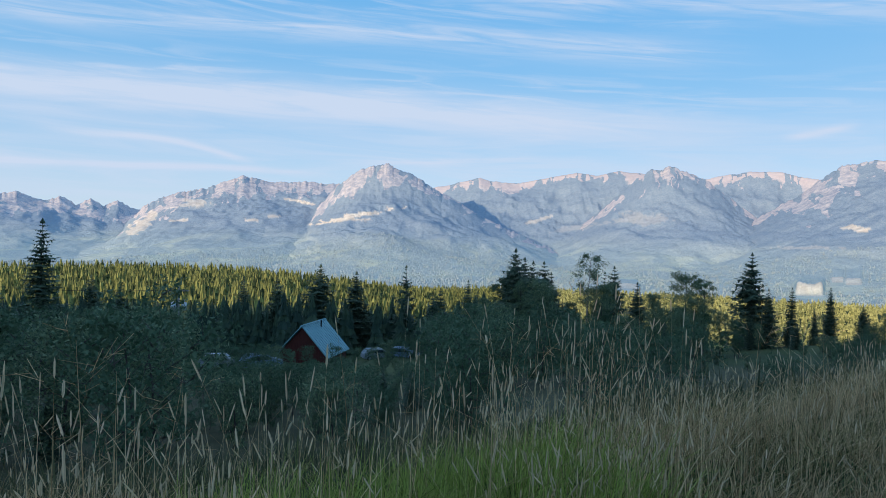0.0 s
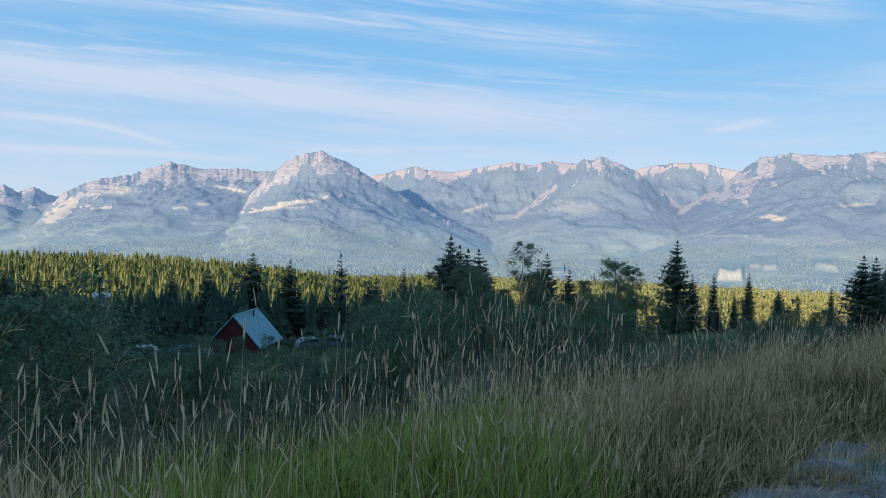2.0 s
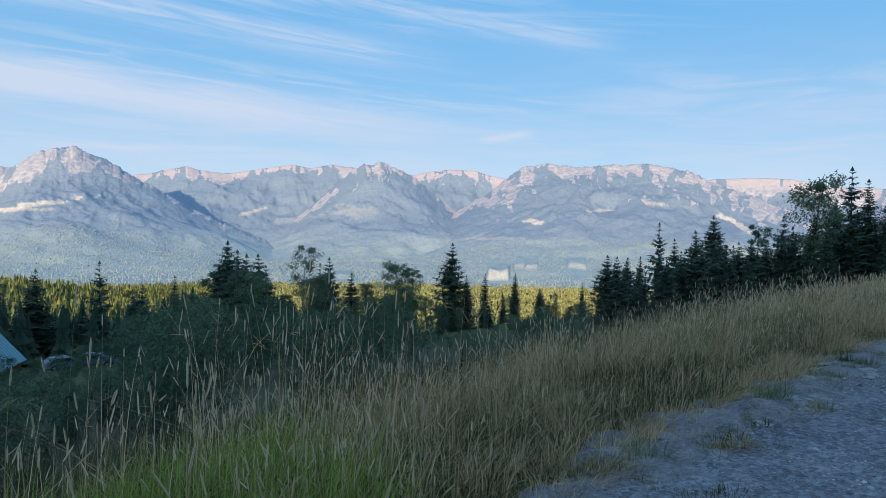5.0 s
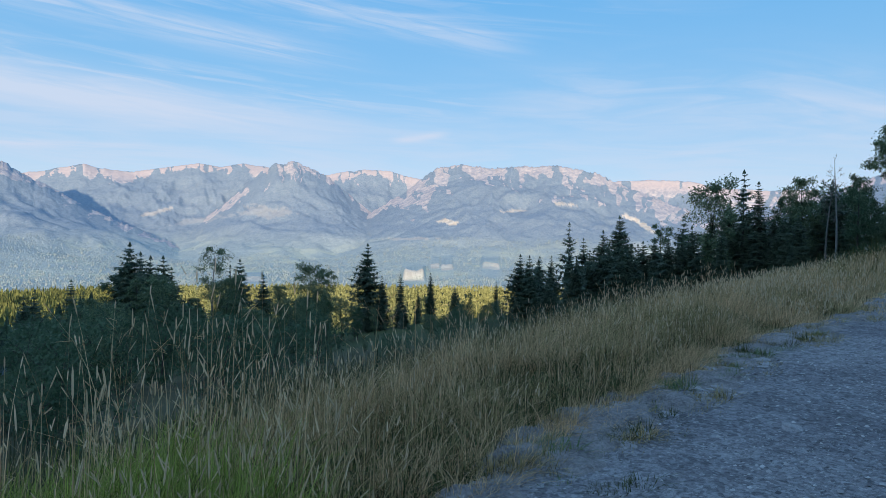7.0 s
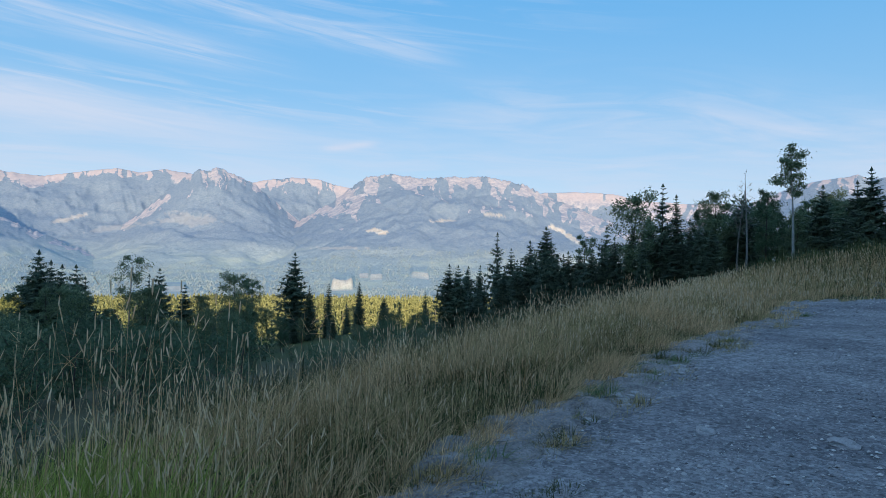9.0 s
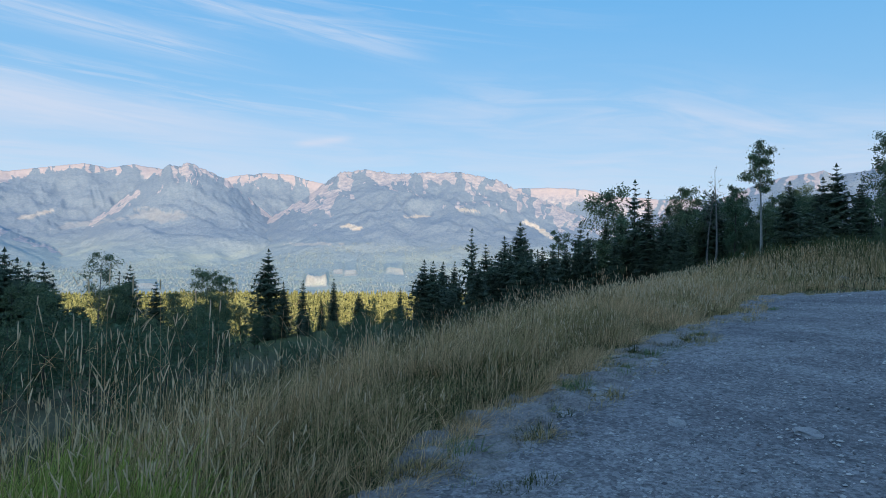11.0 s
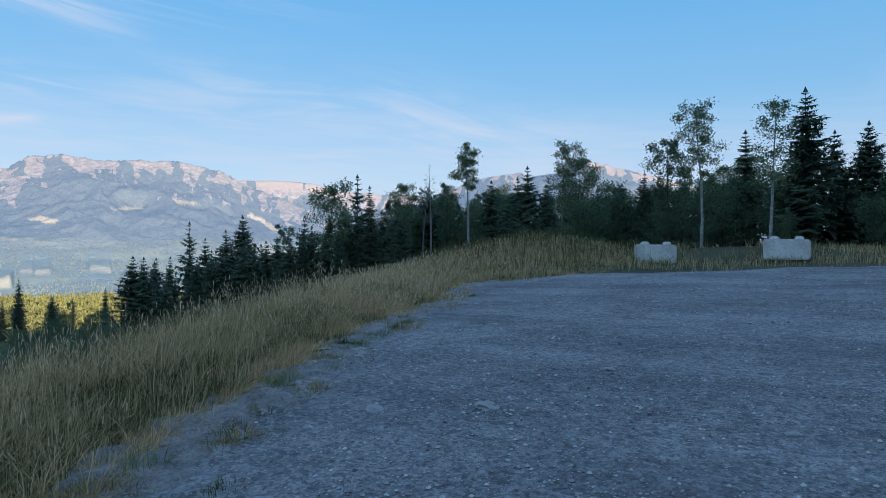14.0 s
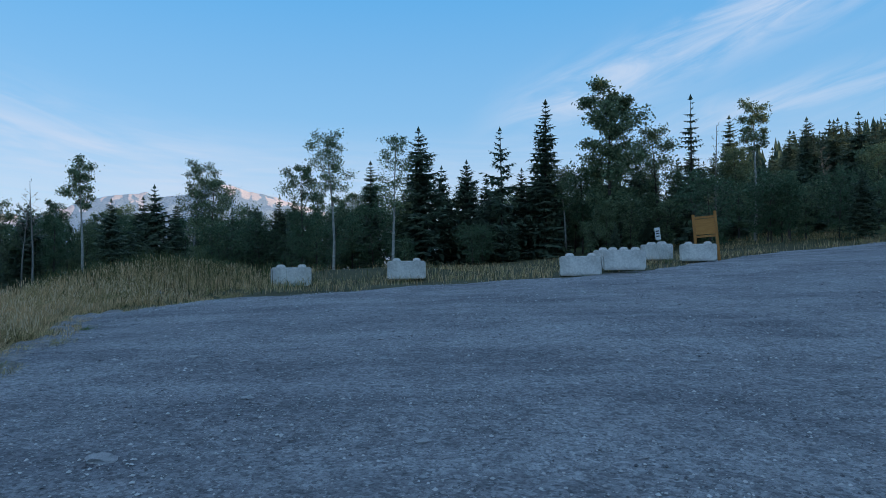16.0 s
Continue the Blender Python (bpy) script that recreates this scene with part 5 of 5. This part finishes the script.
# notice board on two posts
x, y = at_bearing(110.9, 32.2)
board = tagged(new("notice_board"), "leaning orange-stained wooden notice board behind a concrete block", "notice board")
for sx_, tall in ((-0.46, 2.15), (0.46, 2.25)):
    bm = bmesh.new()
    box(bm, 0.12, 0.12, tall, pose(0, 0, tall / 2), 0.012)
    p = part("post", bm_mesh("post", bm, POST_WOOD), board)
    p.location = (sx_, 0, 0)
for name, w, t, h, z, m in (("panel", 0.80, 0.04, 0.70, 1.58, BOARD), ("top_rail", 0.82, 0.10, 0.10, 2.0, POST_WOOD), ("bottom_rail", 0.82, 0.10, 0.10, 1.15, POST_WOOD)):
    bm = bmesh.new()
    box(bm, w, t, h, pose(0, -0.02, z), 0.008)
    part(name, bm_mesh(name, bm, m), board)
board.matrix_basis = pose(x, y, ground_z(x, y) - 0.04, 0, -4, -104)

# small white marker on a post
x, y = at_bearing(107.35, 36)
marker = tagged(new("marker_sign"), "small white sign on a thin post before dark trees", "sign")
bm = bmesh.new()
box(bm, 0.06, 0.05, 1.5, pose(0, 0, 0.75), 0.008)
part("post", bm_mesh("post", bm, DEAD_WOOD), marker)
bm = bmesh.new()
box(bm, 0.26, 0.02, 0.62, pose(0, -0.04, 1.45), 0.006)
plate = part("plate", bm_mesh("plate", bm, PANEL_WHITE), marker, "white plate with dark bars")
bm = bmesh.new()
for k in range(3):
    box(bm, 0.16, 0.006, 0.05, pose(0, -0.054, 1.58 - 0.13 * k))
part("bars", bm_mesh("bars", bm, RUBBER), plate)
marker.matrix_basis = pose(x, y, 1.38 + 36 * math.tan(radians(3.2)) - 1.76, 0, -6, -105)

# ---- cabin, pole and parked things on the slope below ----
cabin = tagged(new("cabin"), "red-boarded cabin with a teal metal gable roof", "cabin")
CW, CL, CH, CR = 6.2, 7.0, 2.6, 3.4
for name, w, t, px_, py_ in (("front_wall", CW, 0.2, 0, -CL / 2), ("back_wall", CW, 0.2, 0, CL / 2), ("side_wall", 0.2, CL - 0.2, -CW / 2 + 0.1, 0), ("side_wall", 0.2, CL - 0.2, CW / 2 - 0.1, 0)):
    bm = bmesh.new()
    if t < w:
        pts = [(-CW / 2, 0), (CW / 2, 0), (CW / 2, CH), (0, CH + CR), (-CW / 2, CH)]
        f = bm.faces.new([bm.verts.new((a, -t / 2, b)) for a, b in pts])
        ext = bmesh.ops.extrude_face_region(bm, geom=[f])
        bmesh.ops.translate(bm, verts=[v for v in ext["geom"] if isinstance(v, bmesh.types.BMVert)], vec=(0, t, 0))
        bmesh.ops.recalc_face_normals(bm, faces=bm.faces[:])
    else:
        box(bm, w, t, CH, pose(0, 0, CH / 2))
    p = part(name, bm_mesh(name, bm, RED_BOARDS), cabin)
    p.location = (px_, py_, 0)
    if name == "front_wall":
        for k in range(29):
            bx = -CW / 2 + 0.1 + k * 0.205
            hgt = CH + CR * (1 - abs(bx) / (CW / 2)) - 0.12
            bm = bmesh.new()
            box(bm, 0.04, 0.03, hgt, pose(bx, -0.115, hgt / 2))
            part("batten", bm_mesh("batten", bm, RED_BOARDS), p)
slope_len = math.hypot(CW / 2 + 0.5, CR + 0.5)
for sgn in (-1, 1):
    bm = bmesh.new()
    box(bm, slope_len, CL + 1.0, 0.08)
    p = part("roof", bm_mesh("roof", bm, TEAL_ROOF), cabin, "ribbed teal metal roof side")
    for k in range(13):
        bm = bmesh.new()
        box(bm, slope_len, 0.04, 0.05, pose(0, -CL / 2 - 0.4 + k * (CL + 0.8) / 12, 0.064))
        part("rib", bm_mesh("rib", bm, TEAL_ROOF), p)
    ang = math.degrees(math.atan2(CR, CW / 2))
    p.matrix_basis = pose(sgn * (CW / 4 + 0.14), 0, CH + CR / 2 + 0.02, 0, sgn * ang, 0)
bm = bmesh.new()
box(bm, 0.4, CL + 1.02, 0.06, pose(0, 0, CH + CR + 0.12), 0.02)
part("ridge_cap", bm_mesh("ridge_cap", bm, TEAL_ROOF), cabin)
bm = bmesh.new()
bmesh.ops.create_cone(bm, cap_ends=True, segments=12, radius1=0.09, radius2=0.09, depth=0.9, matrix=pose(0.6, 1.0, CH + CR))
part("stove_pipe", bm_mesh("stove_pipe", bm, RUBBER), cabin)
cabin.matrix_basis = pose(-20.55, 85.0, CABIN_Z, 0, 0, -8)

# utility pole with two transformers
pole = tagged(new("utility_pole"), "grey wooden utility pole with two pale transformers", "utility pole")
bm = bmesh.new()
bmesh.ops.create_cone(bm, cap_ends=True, segments=10, radius1=0.17, radius2=0.11, depth=13, matrix=pose(0, 0, 6.5))
part("pole", bm_mesh("pole", bm, POLE_WOOD, True), pole)
bm = bmesh.new()
box(bm, 2.4, 0.12, 0.14, pose(0, -0.15, 12.5), 0.01)
part("crossarm", bm_mesh("crossarm", bm, POLE_WOOD), pole)
for sx_ in (-0.62, 0.62):
    bm = bmesh.new()
    bmesh.ops.create_cone(bm, cap_ends=True, segments=14, radius1=0.33, radius2=0.33, depth=1.0)
    bmesh.ops.bevel(bm, geom=[e for e in bm.edges if abs(e.verts[0].co.z - e.verts[1].co.z) < 0.01], offset=0.06, segments=2, affect="EDGES")
    p = part("transformer", bm_mesh("transformer", bm, GALV, True), pole)
    p.location = (sx_, -0.1, 10.6)
    bm = bmesh.new()
    bmesh.ops.create_cone(bm, cap_ends=True, segments=8, radius1=0.07, radius2=0.04, depth=0.35, matrix=pose(0, 0, 0.66))
    part("bushing", bm_mesh("bushing", bm, GALV), p)
PX, PY = 0.2 + 88 * math.sin(radians(-24.4)), 0.2 + 88 * math.cos(radians(-24.4))
PZ = 1.45 - 88 * math.tan(radians(4.5)) - 12.6
pole.matrix_basis = pose(PX, PY, PZ, 0, 0, 25)
wires = tagged(new("power_line"), "thin dark overhead wires hanging from the pole", "power line")
for k, off in enumerate((-1.0, 0.0, 1.0)):
    pts = [Vector((PX, PY, PZ + 12.6)).lerp(Vector((PX - 62, PY + 18 + off, PZ + 13.5)), u) + Vector((0, 0, -6.0 * u * (1 - u))) + Vector((off * 0.8, 0, 0)) for u in np.linspace(0, 1, 15)]
    part("wire", to_mesh("wire", tube(pts, [0.012] * 15, 4), RUBBER, True), wires)


def car(name, label, x, y, turn, paint, kind="car"):
    ob = tagged(new(name), label, kind, "vehicles by the cabin")
    bm = bmesh.new()
    prof = [(-2.1, 0.35), (2.1, 0.35), (2.15, 0.85), (1.2, 1.0), (0.55, 1.5), (-1.3, 1.52), (-2.05, 1.0)]
    f = bm.faces.new([bm.verts.new((a, -0.85, b)) for a, b in prof])
    ext = bmesh.ops.extrude_face_region(bm, geom=[f])
    bmesh.ops.translate(bm, verts=[v for v in ext["geom"] if isinstance(v, bmesh.types.BMVert)], vec=(0, 1.7, 0))
    bmesh.ops.recalc_face_normals(bm, faces=bm.faces[:])
    bmesh.ops.bevel(bm, geom=bm.edges[:], offset=0.07, segments=2, affect="EDGES")
    part("body", bm_mesh("body", bm, paint), ob)
    for sgn in (-1, 1):
        bm = bmesh.new()
        f = bm.faces.new([bm.verts.new((a, sgn * 0.865, b)) for a, b in ((-1.75, 1.02), (0.95, 1.02), (0.45, 1.4), (-1.2, 1.42))])
        ext = bmesh.ops.extrude_face_region(bm, geom=[f])
        bmesh.ops.translate(bm, verts=[v for v in ext["geom"] if isinstance(v, bmesh.types.BMVert)], vec=(0, sgn * 0.01, 0))
        part("window", bm_mesh("window", bm, DARK_GLASS), ob)
        for wx in (-1.35, 1.35):
            bm = bmesh.new()
            bmesh.ops.create_cone(bm, cap_ends=True, segments=18, radius1=0.34, radius2=0.34, depth=0.22, matrix=pose(0, 0, 0, 90))
            w = part("wheel", bm_mesh("wheel", bm, RUBBER, False), ob)
            w.location = (wx, sgn * 0.8, 0.34)
            bm = bmesh.new()
            bmesh.ops.create_cone(bm, cap_ends=True, segments=14, radius1=0.2, radius2=0.17, depth=0.04, matrix=pose(0, sgn * 0.12, 0, 90))
            part("rim", bm_mesh("rim", bm, GALV), w)
    ob.matrix_basis = pose(x, y, ground_z(x, y) - 0.02, 0, 0, turn)
    return ob


def below(b, d):
    return 0.2 + d * math.sin(radians(b)), 0.2 + d * math.cos(radians(b))


for b, d, turn, paint, label in ((-21.2, 74, 15, CAR_GREY, "grey parked car half hidden by grass"), (-18.0, 72, 40, PAINT_BLUE, "faded blue parked car on the slope"),
                                 (-6.2, 88, -10, PAINT_BLUE, "blue parked car beside the cabin"), (-8.4, 90, 30, CAR_GREY, "grey parked car beside the cabin")):
    car("car", label, *below(b, d), turn, paint)
x, y = below(-14.1, 38)
ob = tagged(plant("bush", x, y, 0.55, 1), "small orange autumn-coloured bush below the grass", "bush")
for c in ob.children:
    if c.name.startswith("crown"):
        c.data = c.data.copy()
        c.data.materials[0] = AUTUMN
x, y = below(-30.4, 80)
bm = bmesh.new()
box(bm, 2.2, 1.2, 0.5, pose(0, 0, 0.25), 0.12)
tarp = tagged(new("covered_trailer", bm_mesh("covered_trailer", bm, PANEL_WHITE)), "small white covered trailer among dark bushes", "trailer")
tarp.matrix_basis = pose(x, y, 1.45 - 80 * math.tan(radians(9.9)), 0, 0, 20)

# ---- stones and tufts on the gravel ----


def stone_mesh(seed):
    bm = bmesh.new()
    bmesh.ops.create_icosphere(bm, subdivisions=2, radius=1.0)
    for v in bm.verts:
        v.co *= 0.8 + 0.45 * noise.noise(v.co * 1.3 + Vector((seed * 7.1, 0, 0)))
        v.co.z *= 0.55
    return bm_mesh("stone", bm, STONE)


STONES = [stone_mesh(k) for k in range(5)]
rng = random.Random(5)
loose = [(4.44, 3.3, 0.075), (4.9, 2.6, 0.10), (9.0, 3.6, 0.07), (21.7, 9.6, 0.22), (3.4, 1.15, 0.09), (6.6, 2.2, 0.06), (12.5, 3.2, 0.08), (8.0, -2.2, 0.07), (5.2, 0.6, 0.06), (14.0, -4.0, 0.09), (10.2, 1.4, 0.06), (17.0, 5.5, 0.09)]
for k, (x, y, s) in enumerate(loose):
    ob = tagged(new("stone", STONES[k % 5]), "pale rough stone lying on the gravel", "stone", "loose stones")
    ob.matrix_basis = pose(x, y, ground_z(x, y) + 0.03 + s * 0.1, 0, 0, rng.uniform(0, 360)) @ Matrix.Diagonal((s * 1.3, s, s * 0.8, 1))
for k in range(70):
    x = rng.uniform(2.0, 6.4)
    y = float(lot_edge(x)) - 0.75 * rng.random() ** 1.4 + 0.1
    s_ = rng.uniform(0.025, 0.085)
    ob = tagged(new("clod", STONES[k % 5]), "pale crumbling clod of dirt at the worn gravel edge", "clod", "clods at the gravel's edge")
    ob.matrix_basis = pose(x, y, ground_z(x, y) + 0.035, 0, 0, rng.uniform(0, 360)) @ Matrix.Diagonal((s_ * 1.5, s_, s_ * 0.55, 1))
# loose pebbles, too many to count
rs = np.random.RandomState(12)
cnt = 60000
pa, pr = np.radians(rs.uniform(15, 140, cnt)), 1.2 + 28 * rs.rand(cnt) ** 1.6
qx, qy = 0.3 + pr * np.sin(pa), 0.4 + pr * np.cos(pa)
ok = (qy < lot_edge(qx) - 0.1) & (qx < lot_far(qy) - 0.2)
qx, qy = qx[ok], qy[ok]
sz = (0.005 + 0.014 * rs.rand(len(qx)) ** 6) * (1 + np.hypot(qx, qy) * 0.05)
octa = np.array([(1, 0, 0.1), (0.3, 0.9, 0), (-0.8, 0.5, 0.1), (-0.7, -0.6, 0), (0.4, -0.9, 0.1), (0.1, 0.1, 0.6), (0, 0, -0.4)])
tri = np.array([(0, 1, 5), (1, 2, 5), (2, 3, 5), (3, 4, 5), (4, 0, 5), (1, 0, 6), (2, 1, 6), (3, 2, 6), (4, 3, 6), (0, 4, 6)])
turn = rs.uniform(0, 6.28, len(qx))
ca, sa = np.cos(turn)[:, None], np.sin(turn)[:, None]
ox, oy = octa[:, 0] * ca - octa[:, 1] * sa, octa[:, 0] * sa + octa[:, 1] * ca
pv = np.stack([qx[:, None] + ox * sz[:, None], qy[:, None] + oy * sz[:, None] * 0.8, (land(qx, qy) + 0.036)[:, None] + octa[:, 2] * sz[:, None]], -1).reshape(-1, 3)
pf = (np.arange(len(qx)) * 7)[:, None, None] + tri[None]
tagged(new("pebbles", mesh_from("pebbles", pv, pf.reshape(-1, 3), PEBBLE, False)), "scattered pale and dark pebbles on the gravel", "pebbles", kind="stuff")


def tuft(x, y, wide, tall, n, mat, label, seed):
    rs_ = np.random.RandomState(seed)
    a, r = rs_.uniform(0, 6.28, n), wide * np.sqrt(rs_.rand(n))
    s = np.stack([x + r * np.cos(a), y + r * np.sin(a) * 0.6], -1)
    ob = blades("grass_tuft", label, s, 0.62 * tall, 0.006, 1.1, mat, seed, 3, ramp=False)
    ob["kind"] = "thing"
    ob["category"], ob["group"] = "grass tuft", "tufts on the gravel"
    return ob


for k, (x, y, w, h) in enumerate(((3.1, 3.75, 0.30, 0.14), (3.55, 3.6, 0.22, 0.12), (2.75, 3.1, 0.22, 0.14), (2.55, 3.6, 0.25, 0.2), (3.3, 4.5, 0.3, 0.3), (4.1, 4.75, 0.35, 0.3), (4.9, 4.75, 0.35, 0.16), (3.6, 4.1, 0.18, 0.12), (2.35, 2.85, 0.25, 0.2), (5.6, 5.0, 0.3, 0.2))):
    tuft(x, y, w, h, 420, GRASS_LOW if k % 3 else GRASS_MID, "low flattened grass tuft growing through the gravel", 100 + k)
rng = random.Random(37)
for k in range(46):
    x = rng.uniform(2.3, 9.0)
    y = float(lot_edge(x)) - rng.uniform(-0.1, 0.75)
    tuft(x, y, rng.uniform(0.07, 0.2), rng.uniform(0.10, 0.24), 150, (GRASS_LOW, GRASS_MID, WEED)[k % 3], "flat dusty grass tuft on worn dirt", 300 + k)
rng = random.Random(31)
for k in range(22):
    x = rng.uniform(2.2, 15)
    y = float(lot_edge(x)) - rng.uniform(-0.1, 0.55)
    tuft(x, y, rng.uniform(0.12, 0.32), rng.uniform(0.12, 0.26), 260, (GRASS_MID, GRASS_DRY, WEED)[k % 3], "short ragged grass tuft at the gravel's edge", 140 + k)
for k, (b, d, w, h) in enumerate(((76.3, 26.0, 0.5, 0.45), (77.4, 26.1, 0.35, 0.4), (86.0, 26.3, 0.6, 0.25), (104.8, 25.1, 0.5, 0.22), (107.6, 31.8, 0.5, 0.7), (101.4, 24.9, 0.5, 0.2))):
    x, y = at_bearing(b, d)
    tuft(x, y, w, h, 160, WEED, "leafy green weeds growing against a concrete block", 200 + k)
